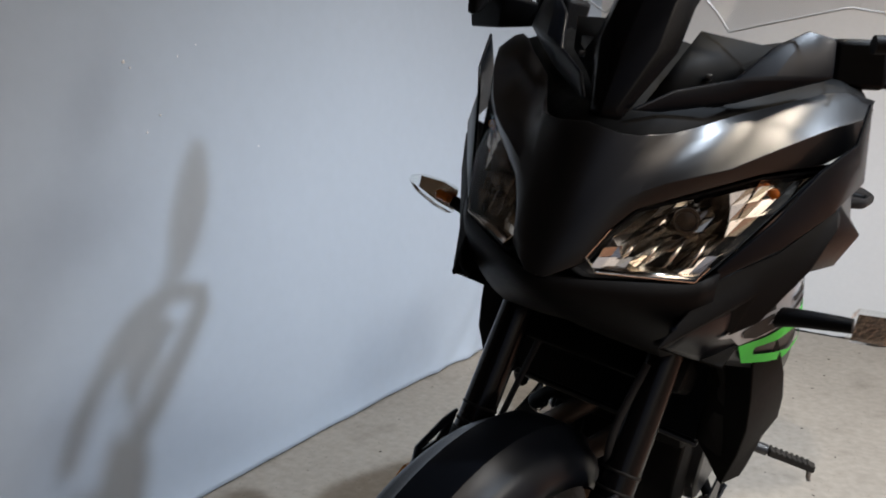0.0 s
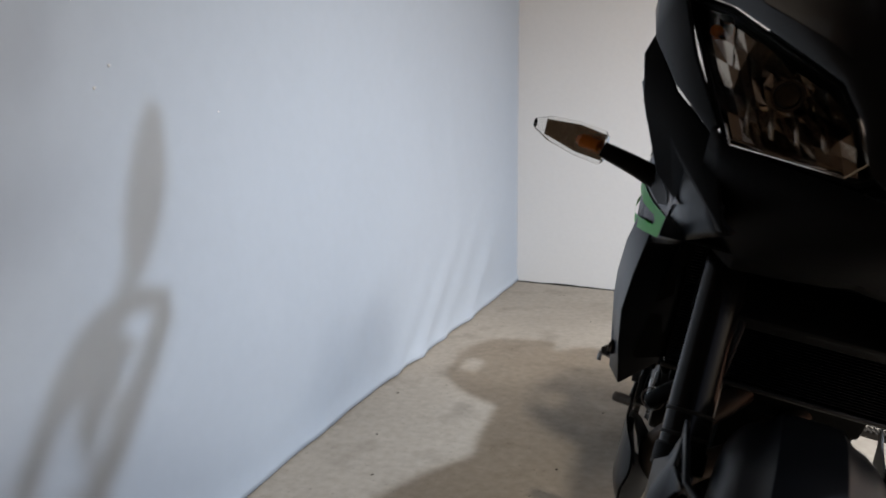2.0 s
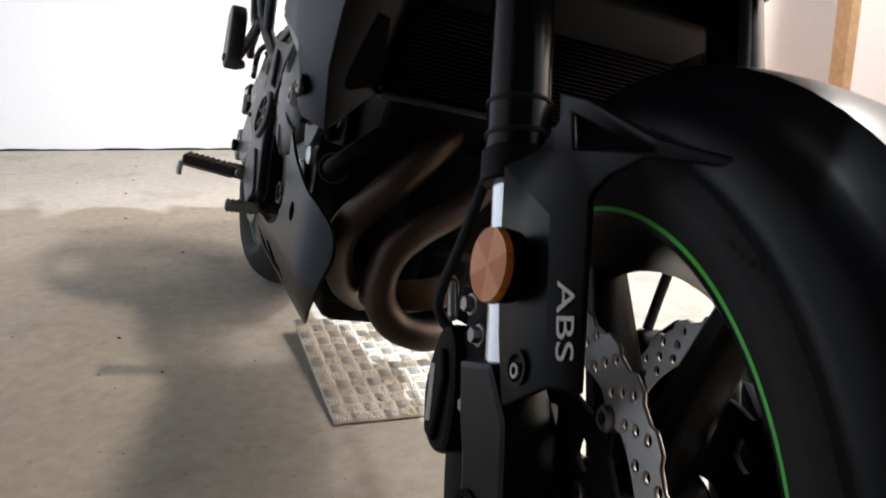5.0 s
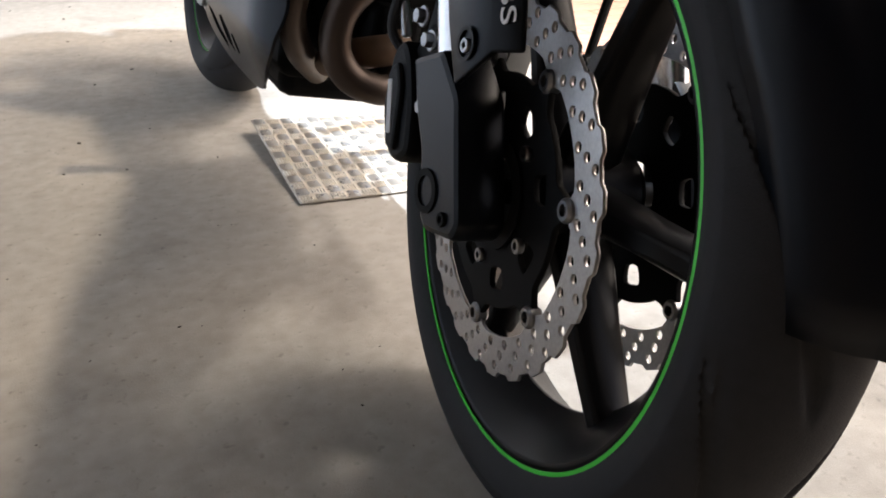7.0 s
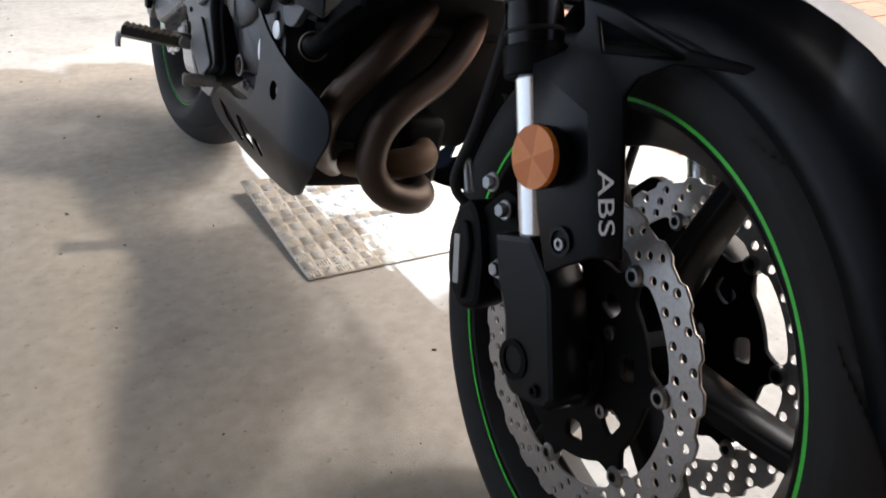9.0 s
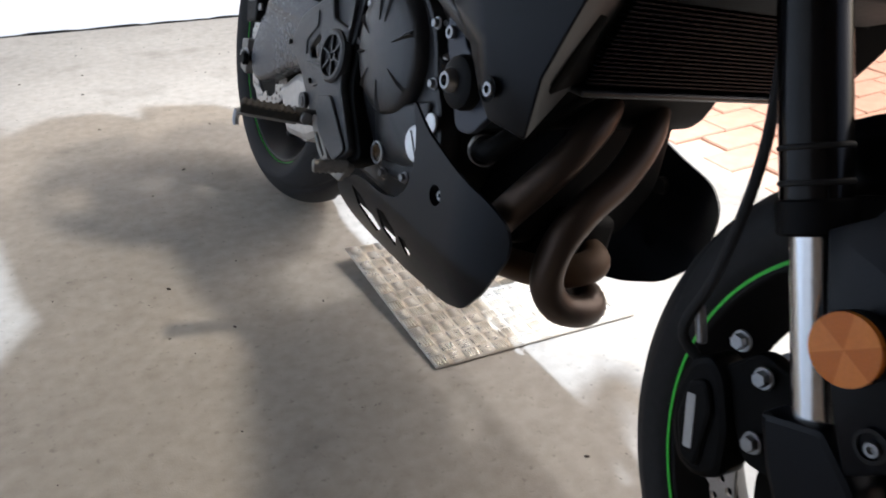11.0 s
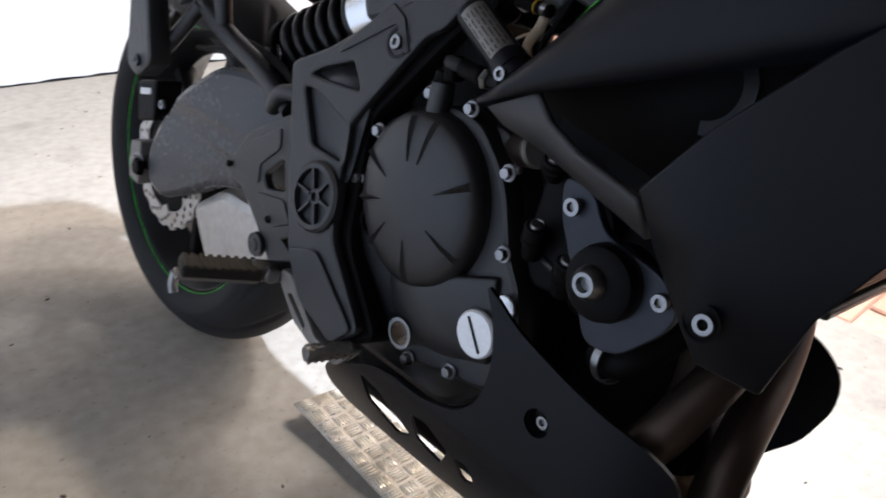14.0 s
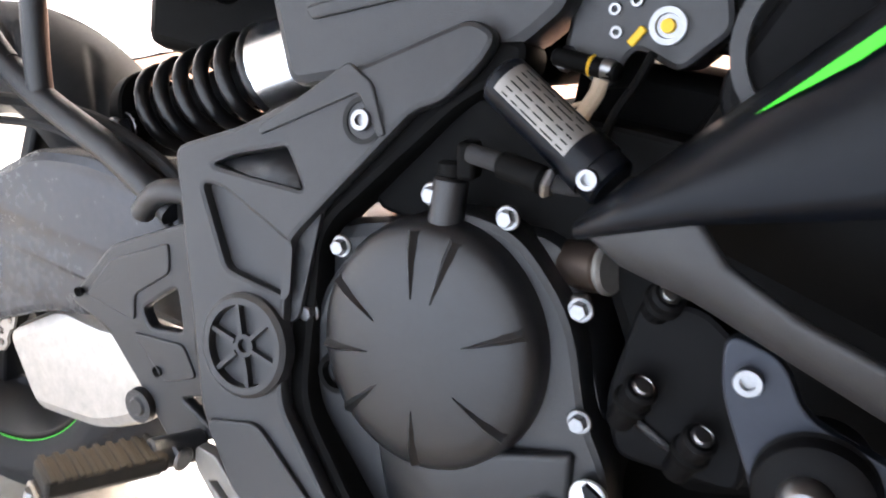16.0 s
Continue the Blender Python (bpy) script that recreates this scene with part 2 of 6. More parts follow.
def box_part(name, c, size, mat, parent=None, label="", turn=(0, 0, 0), bevel=0.003, **kw):
    bm = bmesh.new()
    box(bm, c, size, pose(0, 0, 0, *turn))
    return part(name, bm, mat, parent, label, bevel=bevel, **kw)


def rounded(pts, r, n=4):
    """A polygon with its corners rounded."""
    out = []
    k = len(pts)
    for i, p in enumerate(pts):
        p, a, b = Vector(p), Vector(pts[i - 1]), Vector(pts[(i + 1) % k])
        u, v = a - p, b - p
        d = min(r, u.length * 0.45, v.length * 0.45)
        s, e = p + u.normalized() * d, p + v.normalized() * d
        for j in range(n + 1):
            t = j / n
            out.append(tuple((1 - t) ** 2 * s + 2 * t * (1 - t) * p + t * t * e))
    return out


def ring2d(cy, cz, r, n=24, squash=1.0):
    return [(cy + r * math.cos(2 * math.pi * i / n), cz + squash * r * math.sin(2 * math.pi * i / n)) for i in range(n)]


SIDE = Matrix(((0, 0, 1, 0), (1, 0, 0, 0), (0, 1, 0, 0), (0, 0, 0, 1)))


def outline_mesh(name, outlines, thick, bevel=0.0, res=1):
    """A flat plate with holes, in its own xy plane, rounded at the rims."""
    cu = bpy.data.curves.new(name, "CURVE")
    cu.dimensions, cu.fill_mode = "2D", "BOTH"
    cu.extrude, cu.bevel_depth, cu.bevel_resolution, cu.offset = max(thick / 2 - bevel, 0), bevel, res, -bevel
    for o in outlines:
        sp = cu.splines.new("POLY")
        sp.points.add(len(o) - 1)
        for p, q in zip(sp.points, o):
            p.co = (q[0], q[1], 0, 1)
        sp.use_cyclic_u = True
    ob = bpy.data.objects.new(name, cu)
    scene.collection.objects.link(ob)
    dg = bpy.context.evaluated_depsgraph_get()
    me = bpy.data.meshes.new_from_object(ob.evaluated_get(dg))
    bpy.data.objects.remove(ob)
    bpy.data.curves.remove(cu)
    return me


def plate(name, outlines, x, thick, mat, parent=None, label="", bevel=0.002, m=None, bend=None, **kw):
    """A plate seen from the side, its outlines in (y, z); x is its outer face on the right-hand (minus) side."""
    me = outline_mesh(name, outlines, thick, bevel)
    me.transform((m or Matrix()) @ Matrix.Translation((x + thick / 2, 0, 0)) @ SIDE)
    if bend:
        for v in me.vertices:
            v.co.x += bend(v.co.y, v.co.z)
    return mesh_part(name, me, mat, parent, label, **kw)


def lathe_mesh(name, profile, n=48, m=None):
    """Turned about the x axis: profile of (x, radius)."""
    bm = bmesh.new()
    rows = []
    for i in range(n):
        a = 2 * math.pi * i / n
        rows.append([bm.verts.new((x, r * math.cos(a), r * math.sin(a))) for x, r in profile])
    for i in range(n):
        a, b = rows[i], rows[(i + 1) % n]
        for j in range(len(profile) - 1):
            bm.faces.new((a[j], b[j], b[j + 1], a[j + 1]))
    bmesh.ops.remove_doubles(bm, verts=bm.verts, dist=1e-6)
    for f in [f for f in bm.faces if f.calc_area() < 1e-12]:
        bm.faces.remove(f)
    bmesh.ops.recalc_face_normals(bm, faces=bm.faces)
    me = bpy.data.meshes.new(name)
    if m:
        bm.transform(m)
    bm.to_mesh(me)
    bm.free()
    return me


def lathe(name, profile, at, mat, parent=None, label="", n=48, turn=None, **kw):
    me = lathe_mesh(name, profile, n, Matrix.Translation(at) @ (turn or Matrix()))
    return mesh_part(name, me, mat, parent, label, **kw)


def along(p, q):
    """Turns the x axis of a lathe to run from p to q."""
    return (Vector(q) - Vector(p)).to_track_quat("X", "Z").to_matrix().to_4x4()


def rod(name, p, q, r, mat, parent=None, label="", n=24, r2=None, cap=0.002, **kw):
    d = (Vector(q) - Vector(p)).length
    r2 = r if r2 is None else r2
    prof = [(0, 0), (0, r - cap), (cap, r), (d - cap, r2), (d, r2 - cap), (d, 0)]
    return lathe(name, prof, p, mat, parent, label, n, along(p, q), **kw)


def smooth_path(pts, k=6):
    pts = [Vector(p) for p in pts]
    out = []
    for i in range(len(pts) - 1):
        p0, p1, p2, p3 = pts[max(i - 1, 0)], pts[i], pts[i + 1], pts[min(i + 2, len(pts) - 1)]
        for j in range(k):
            t = j / k
            out.append(0.5 * ((2 * p1) + (p2 - p0) * t + (2 * p0 - 5 * p1 + 4 * p2 - p3) * t * t + (3 * p1 - p0 - 3 * p2 + p3) * t ** 3))
    return out + [pts[-1]]


def tube_mesh(name, pts, r, n=12, smooth=6):
    """A bent tube; r is one radius, or one at each end."""
    path = smooth_path(pts, smooth) if smooth else [Vector(p) for p in pts]
    bm = bmesh.new()
    rings, up = [], None
    for i, p in enumerate(path):
        d = (path[min(i + 1, len(path) - 1)] - path[max(i - 1, 0)]).normalized()
        up = (up - d * up.dot(d)).normalized() if up else d.orthogonal().normalized()
        w = d.cross(up)
        rr = r if not isinstance(r, tuple) else r[0] + (r[1] - r[0]) * i / (len(path) - 1)
        rings.append([bm.verts.new(p + rr * (math.cos(2 * math.pi * k / n) * up + math.sin(2 * math.pi * k / n) * w)) for k in range(n)])
    for a, b in zip(rings, rings[1:]):
        for k in range(n):
            bm.faces.new((a[k], a[(k + 1) % n], b[(k + 1) % n], b[k]))
    bm.faces.new(rings[0][::-1])
    bm.faces.new(rings[-1])
    me = bpy.data.meshes.new(name)
    bmesh.ops.recalc_face_normals(bm, faces=bm.faces)
    bm.to_mesh(me)
    bm.free()
    return me


def tube(name, pts, r, mat, parent=None, label="", n=12, smooth_n=6, **kw):
    return mesh_part(name, tube_mesh(name, pts, r, n, smooth_n), mat, parent, label, **kw)


def bolt(at, r, parent, name="bolt", depth=0.006, mat=None, label="", hexed=True):
    """A socket-head screw that faces the right-hand side."""
    x, y, z = at
    r *= 0.9
    prof = [(depth, r * 0.9), (0.001, r), (0, r * 0.9), (0, r * 0.5), (depth * 0.6, r * 0.46), (depth * 0.6, 0)]
    ob = lathe(name, prof, (x, y, z), mat or STEEL, parent, label, n=18, angle=50)
    return ob


def hexbolt(at, r, parent, name="bolt", depth=0.006, label=""):
    x, y, z = at
    bm = bmesh.new()
    a = bmesh.ops.create_cone(bm, cap_ends=True, segments=6, radius1=r, radius2=r * 0.92, depth=depth,
                              matrix=Matrix.Translation((x, y, z)) @ Euler((0, -math.pi / 2, 0)).to_matrix().to_4x4())
    bmesh.ops.create_cone(bm, cap_ends=True, segments=16, radius1=r * 1.35, radius2=r * 1.3, depth=0.0025,
                          matrix=Matrix.Translation((x + depth / 2, y, z)) @ Euler((0, -math.pi / 2, 0)).to_matrix().to_4x4())
    return part(name, bm, STEEL, parent, label, bevel=0.0006, segments=1)

# ---- the garage ----
def slab(name, corners, z0, z1, mat, label, category, bevel=0.0):
    bm = bmesh.new()
    lo = [bm.verts.new((x, y, z0)) for x, y in corners]
    hi = [bm.verts.new((x, y, z1)) for x, y in corners]
    bm.faces.new(lo[::-1])
    bm.faces.new(hi)
    for i in range(len(lo)):
        j = (i + 1) % len(lo)
        bm.faces.new((lo[i], lo[j], hi[j], hi[i]))
    return tagged(part(name, bm, mat, smooth=False, bevel=bevel), label, category, kind="structure")


def back_y(x):
    return 3.005 - 0.094 * x


slab("floor", [(-1.3, -3.2), (1.02, -3.2), (1.02, 3.3), (-1.3, 3.3)], -0.12, 0.0, CONCRETE,
     "worn grey concrete garage floor with stains", "floor", bevel=0.006)
slab("wall_left", [(-1.30, -3.2), (-1.16, -3.2), (-1.16, 3.3), (-1.30, 3.3)], 0.0, 2.5, UNSEEN_DARK, "unseen wall behind the sheet, made dark to hold down reflections", "wall")
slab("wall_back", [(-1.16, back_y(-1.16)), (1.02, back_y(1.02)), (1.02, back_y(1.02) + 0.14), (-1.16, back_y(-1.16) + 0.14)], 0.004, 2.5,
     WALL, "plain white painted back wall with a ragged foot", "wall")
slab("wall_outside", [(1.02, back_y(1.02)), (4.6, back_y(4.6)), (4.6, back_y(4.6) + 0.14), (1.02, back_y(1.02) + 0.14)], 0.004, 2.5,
     LITWALL, "white wall outside, lightened in colour to look daylit", "wall")
slab("wall_front", [(-1.16, -3.2), (1.02, -3.2), (1.02, -3.06), (-1.16, -3.06)], 0.0, 2.5, UNSEEN_DARK, "unseen end wall, made dark to hold down reflections", "wall")
slab("ceiling", [(-1.30, -3.2), (1.05, -3.2), (1.05, 3.3), (-1.30, 3.3)], 2.5, 2.62, CEIL, "unseen ceiling, made dark to hold down bounce light", "ceiling")
# unseen beam added to soften the cool light towards the sheet's top
slab("lintel", [(0.95, -3.06), (1.00, -3.06), (1.00, back_y(1.0)), (0.95, back_y(0.95))], 2.222, 2.5, WALL, "unseen white beam added to dim the sheet's upper part", "lintel")
slab("ground", [(1.02, -60), (90, -60), (90, 60), (1.02, 60)], -0.2, -0.045, SAND, "bare sandy ground outside", "ground")

# dark ragged joint along the foot of the back wall
bm = bmesh.new()
rj = random.Random(4)
xs = [-1.0 + 0.04 * i for i in range(90)]
top = [bm.verts.new((x, back_y(x) - 0.003, 0.004 + 0.006 * rj.random())) for x in xs]
low = [bm.verts.new((x, back_y(x) - 0.003, 0.0)) for x in xs]
for i in range(len(xs) - 1):
    bm.faces.new((top[i], top[i + 1], low[i + 1], low[i]))
tagged(part("baseboard", bm, BLACKLINE, smooth=False, solid=0.002), "thin dark ragged gap at the wall's foot", "baseboard", kind="structure")


def sheet_x(y, z):
    """The hanging sheet: it leans towards the back corner, with soft folds."""
    base = -1.045 + 0.035 * max(0, (y - 1.0) / 2.1) ** 1.3 * 2.1
    folds = 0.010 * math.sin(3.1 * y + 0.6) * (0.4 + 0.3 * z) + 0.0014 * math.sin(17 * y + 1.5 * math.sin(2.2 * z))
    fall = max(0, 1 - z / 0.55)
    diag = 0.0
    for c, w, a in ((1.72, 0.035, 0.010), (1.92, 0.05, 0.014), (2.15, 0.04, 0.010), (2.45, 0.06, 0.012), (1.2, 0.08, 0.005)):
        d = (y - c - 1.1 * (z - 0.1))
        diag += a * math.exp(-(d / w) ** 2) * min(1, fall * 1.6)
    hem = 0.010 * math.exp(-(z / 0.03) ** 2) + 0.003 * noise.noise((y * 3.0, z * 4, 1.0)) * (0.3 + fall)
    return base + folds + diag + hem + 0.003 * noise.noise((y * 9, z * 7, 3))


ys = [-0.14 + 0.035 * i for i in range(96)]
zs = [0.006, 0.02, 0.045, 0.08] + [0.12 + 0.045 * i for i in range(50)]
grid_part("hanging_sheet", [[(sheet_x(min(y, 3.19), z), min(y, 3.15), z) for y in ys] for z in zs], SHEET, solid=0.003)
tagged(bpy.data.objects["hanging_sheet"], "pale bluish white cloth sheet hung along the wall", "sheet")

# lint and dried drops on the sheet
rs = random.Random(9)
sheet = bpy.data.objects["hanging_sheet"]
spots = [(0.31, 1.14, 0.005), (0.325, 1.128, 0.003), (0.46, 1.16, 0.003), (0.40, 1.02, 0.003), (0.52, 1.19, 0.003), (0.36, 0.98, 0.003), (0.72, 0.93, 0.0025)]
for y, z, w in spots:
    bm = bmesh.new()
    ring = [bm.verts.new((0, w * rs.uniform(0.4, 1.2) * math.cos(k), w * rs.uniform(0.5, 1.5) * math.sin(k))) for k in (0, 1, 2, 3, 4, 5.2)]
    bm.faces.new(ring)
    speck = part("lint_speck", bm, WHITE, sheet, "pale speck", solid=0.001)
    speck.location = (sheet_x(y, z) + 0.003, y, z)

# pavers outside: laid in courses
paver = bpy.data.meshes.new("paver")
bm = bmesh.new()
box(bm, (0, 0, -0.025), (0.196, 0.096, 0.05))
bmesh.ops.bevel(bm, geom=[e for e in bm.edges if all(v.co.z > -0.01 for v in e.verts)], offset=0.004, segments=1, affect="EDGES")
bm.to_mesh(paver)
bm.free()
paver.materials.append(BRICK)
slab("paving", [(1.024, -4), (8, -4), (8, 9), (1.024, 9)], -0.044, -0.012, SAND, "sandy joints of terracotta paving outside", "paving")
paving = bpy.data.objects["paving"]
rp = random.Random(7)
far = []
for j in range(-10, 70):
    for i in range(0, 24):
        x, y = 1.125 + 0.2 * i + (0.1 if j % 2 else 0), 0.05 + 0.1 * j
        near = x < 2.3 and 0.3 < y < 3.0
        z = -0.001 - 0.004 * rp.random()
        if near:
            ob = new("paver", paver)
            ob.parent, ob.location = paving, (x, y, z)
            ob.rotation_euler = (rp.uniform(-.01, .01), rp.uniform(-.01, .01), rp.uniform(-.012, .012))
        else:
            far.append((x, y, z))
bm = bmesh.new()
for x, y, z in far:
    vs = [bm.verts.new((x + a, y + b, z)) for a, b in ((-.097, -.047), (.097, -.047), (.097, .047), (-.097, .047))]
    lo = [bm.verts.new((v.co.x, v.co.y, z - 0.02)) for v in vs]
    bm.faces.new(vs)
    for k in range(4):
        bm.faces.new((vs[k], lo[k], lo[(k + 1) % 4], vs[(k + 1) % 4]))
ob = part("paving_far", bm, BRICK, paving, smooth=False)
ob["kind"] = "stuff"

# wood-framed white panel by the back wall, outside
panel = tagged(new("framed_panel"), "white panel in a pale pine frame standing outside", "panel")
panel.location = (2.735, 2.27, 0)
panel.rotation_euler = (0, radians(-6), 0)
box_part("post", (0.028, 0, 1.15), (0.056, 0.08, 2.3), WOOD, panel, "pale pine post")
box_part("bottom_rail", (0.466, 0.0, 0.05), (0.82, 0.05, 0.09), WOOD, panel, "pale pine rail")
box_part("board", (0.48, 0.02, 1.2), (0.818, 0.02, 2.2), LITWALL, panel, "white board")

# ---- tread plate on the floor ----
TX, TY = Vector((0.394, -0.040, 0)), Vector((0.008, 0.390, 0))
T0 = Vector((-0.022, 0.671, 0.0))


def tread_at(u, v, up=0.0):
    lift = 0.005 + 0.022 * v ** 1.3 * max(0, 1 - 0.9 * u)
    return T0 + TX * u + TY * v + Vector((0, 0, lift + up))


tread = tagged(new("tread_plate"), "square aluminium five-bar tread plate with brown tarnish on the floor", "tread plate")
tread.location = T0
bm = bmesh.new()
N = 16
vs = [[bm.verts.new(tread_at(i / N, j / N) - T0) for i in range(N + 1)] for j in range(N + 1)]
for j in range(N):
    for i in range(N):
        bm.faces.new((vs[j][i], vs[j][i + 1], vs[j + 1][i + 1], vs[j + 1][i]))
part("sheet_metal", bm, ALU, tread, "dull aluminium sheet", solid=0.0025, offset=-1)
bm = bmesh.new()
K = 14
for j in range(K):
    for i in range(K):
        turn = (i + j) % 2
        for b in range(5):
            o = (b - 2) * 0.185 / K
            cu, cv = (i + 0.5) / K, (j + 0.5) / K
            lu, lv, wu, wv = (0.44 / K, 0, 0, 0.05 / K) if turn else (0, 0.44 / K, 0.05 / K, 0)
            cu, cv = (cu, cv + o) if turn else (cu + o, cv)
            ring = [(-lu, -lv), (-.4 * lu - wu, -.4 * lv - wv), (.4 * lu - wu, .4 * lv - wv), (lu, lv), (.4 * lu + wu, .4 * lv + wv), (-.4 * lu + wu, -.4 * lv + wv)]
            base = [bm.verts.new(tread_at(cu + a, cv + c) - T0) for a, c in ring]
            crest = [bm.verts.new(tread_at(cu + s * 0.7 * lu, cv + s * 0.7 * lv, 0.0025) - T0) for s in (-1, 1)]
            bm.faces.new((base[0], base[1], crest[0]))
            bm.faces.new((base[1], base[2], crest[1], crest[0]))
            bm.faces.new((base[2], base[3], crest[1]))
            bm.faces.new((base[3], base[4], crest[1]))
            bm.faces.new((base[4], base[5], crest[0], crest[1]))
            bm.faces.new((base[5], base[0], crest[0]))
ob = part("tread_pattern", bm, BARS, tread)
ob["kind"] = "stuff"

# grit and crumbs on the floor
bm = bmesh.new()
rg = random.Random(31)
for k in range(260):
    x, y = rg.uniform(-0.98, 0.95), rg.uniform(-0.4, 2.95)
    r = 0.001 + 0.0026 * rg.random() ** 3
    bmesh.ops.create_icosphere(bm, subdivisions=1, radius=r, matrix=Matrix.Translation((x, y, r * 0.4)) @ Euler((0, 0, rg.uniform(0, 6))).to_matrix().to_4x4() @ Matrix.Diagonal((1.6, 0.8, 0.6, 1)))
tagged(part("grit", bm, material("floor_grit", (0.06, 0.05, 0.042), 0.9, 0, 0.4, 200), smooth=False), "scattered dark crumbs and grit on the concrete", "grit", kind="stuff")

# ---- the motorcycle: its own axes are x to its left, y to the rear, z up, with the front axle over y = 0 ----
bike = tagged(new("motorcycle"), "black touring motorcycle with green accents leaning on its stand", "motorcycle")
bike.matrix_world = pose(0, 0, 0, 0, 11, 0)
FA = (-0.016, -0.0145, 0.308)
RA = (0.0, 1.392, 0.316)


def tyre(w, r, bead, crown, at, parent, grooves, tilt, around=900):
    """A road tyre: a fine skin whose tread is cut by long curved grooves."""
    top = radians(78)
    us = np.linspace(-1, 1, 65)
    ang = us * top
    px = w * np.sin(ang) / np.sin(top)
    pr = r - crown * (1 - np.cos(ang))
    px = np.concatenate([[-w * 0.72, -w * 0.86, -w * 0.95], px, [w * 0.95, w * 0.86, w * 0.72]])
    pr = np.concatenate([[bead, bead + 0.006, bead + 0.018], pr, [bead + 0.018, bead + 0.006, bead]])
    un = np.concatenate([[-1.3, -1.2, -1.1], us, [1.1, 1.2, 1.3]])
    a = np.linspace(0, 2 * np.pi, around, endpoint=False)[:, None]
    depth = np.zeros((around, len(un)))
    step = 2 * np.pi / grooves
    for s, shift in ((1, 0.0), (-1, 0.5)):
        for lo, hi, lead, twist, wide in ((0.08, 0.80, 0.0, tilt, 0.0030), (0.42, 0.92, 0.5, tilt * 0.55, 0.0022)):
            f = (un * s - lo) / (hi - lo)
            inside = np.clip(np.minimum(f, 1 - f) * 9, 0, 1)
            line = (shift + lead) * step + twist * np.clip(f, 0, 1) ** 1.35
            d = (a - line + step / 2) % step - step / 2
            off = np.abs(d) * r / np.sqrt(1 + (twist * r / (w * (hi - lo))) ** 2)
            depth = np.maximum(depth, inside * np.clip(1.6 - off / wide, 0, 1) * 0.0045)
    rr = pr[None, :] - depth
    verts = np.stack([np.broadcast_to(px, rr.shape) + at[0], at[1] + rr * np.cos(a), at[2] + rr * np.sin(a)], -1).reshape(-1, 3)
    n = len(un)
    i, j = np.meshgrid(np.arange(around), np.arange(n - 1), indexing="ij")
    k = (i + 1) % around
    faces = np.stack([i * n + j, k * n + j, k * n + j + 1, i * n + j + 1], -1).reshape(-1, 4)
    me = bpy.data.meshes.new("tyre")
    me.from_pydata(verts.tolist(), [], faces.tolist())
    return mesh_part("tyre", me, RUBBER, parent, "black road tyre with slanted grooves", angle=60)


def spoke_mesh(bm, at, a, r0, r1, w0, w1, t0, t1):
    """A cast spoke, tapered, in the wheel's plane."""
    d, n = Vector((0, math.cos(a), math.sin(a))), Vector((0, -math.sin(a), math.cos(a)))
    x = Vector((1, 0, 0))
    ends = []
    for r, w, t in ((r0, w0, t0), ((r0 + r1) / 2, (w0 + w1) * 0.42, (t0 + t1) / 2), (r1, w1, t1)):
        c = Vector(at) + d * r
        ends.append([bm.verts.new(c + n * (sa * w / 2) + x * (sb * t / 2)) for sa, sb in ((-.6, -1), (.6, -1), (1, -.5), (1, .5), (.6, 1), (-.6, 1), (-1, .5), (-1, -.5))])
    for p, q in zip(ends, ends[1:]):
        for k in range(8):
            bm.faces.new((p[k], p[(k + 1) % 8], q[(k + 1) % 8], q[k]))
    bm.faces.new(ends[0][::-1])
    bm.faces.new(ends[-1])


def rim(name, at, half, flange, spokes, hub_r, hub_w):
    prof = [(-half, flange - 0.012), (-half, flange), (-half + 0.004, flange + 0.001), (-half + 0.009, flange - 0.014), (-half + 0.02, flange - 0.024), (0, flange - 0.042),
            (half - 0.02, flange - 0.024), (half - 0.009, flange - 0.014), (half - 0.004, flange + 0.001), (half, flange), (half, flange - 0.012),
            (half - 0.022, flange - 0.031), (0, flange - 0.05), (-half + 0.022, flange - 0.031), (-half, flange - 0.012)]
    me = lathe_mesh(name, prof, 96, Matrix.Translation(at))
    bm = bmesh.new()
    bm.from_mesh(me)
    hub = lathe_mesh("hub", [(-hub_w / 2, 0.012), (-hub_w / 2, hub_r * 0.8), (-hub_w / 2 + 0.01, hub_r), (hub_w / 2 - 0.01, hub_r), (hub_w / 2, hub_r * 0.8), (hub_w / 2, 0.012)], 40, Matrix.Translation(at))
    wheel = part(name, bm, WHEEL, bike, "glossy black cast wheel rim", bevel=0.0025, angle=40)
    mesh_part("hub", hub, WHEEL, wheel)
    for turn in spokes:
        bm = bmesh.new()
        spoke_mesh(bm, at, turn, hub_r * 0.7, flange - 0.03, 0.036, 0.027, 0.06, 0.034)
        part("spoke", bm, WHEEL, wheel, bevel=0.003)
    return wheel


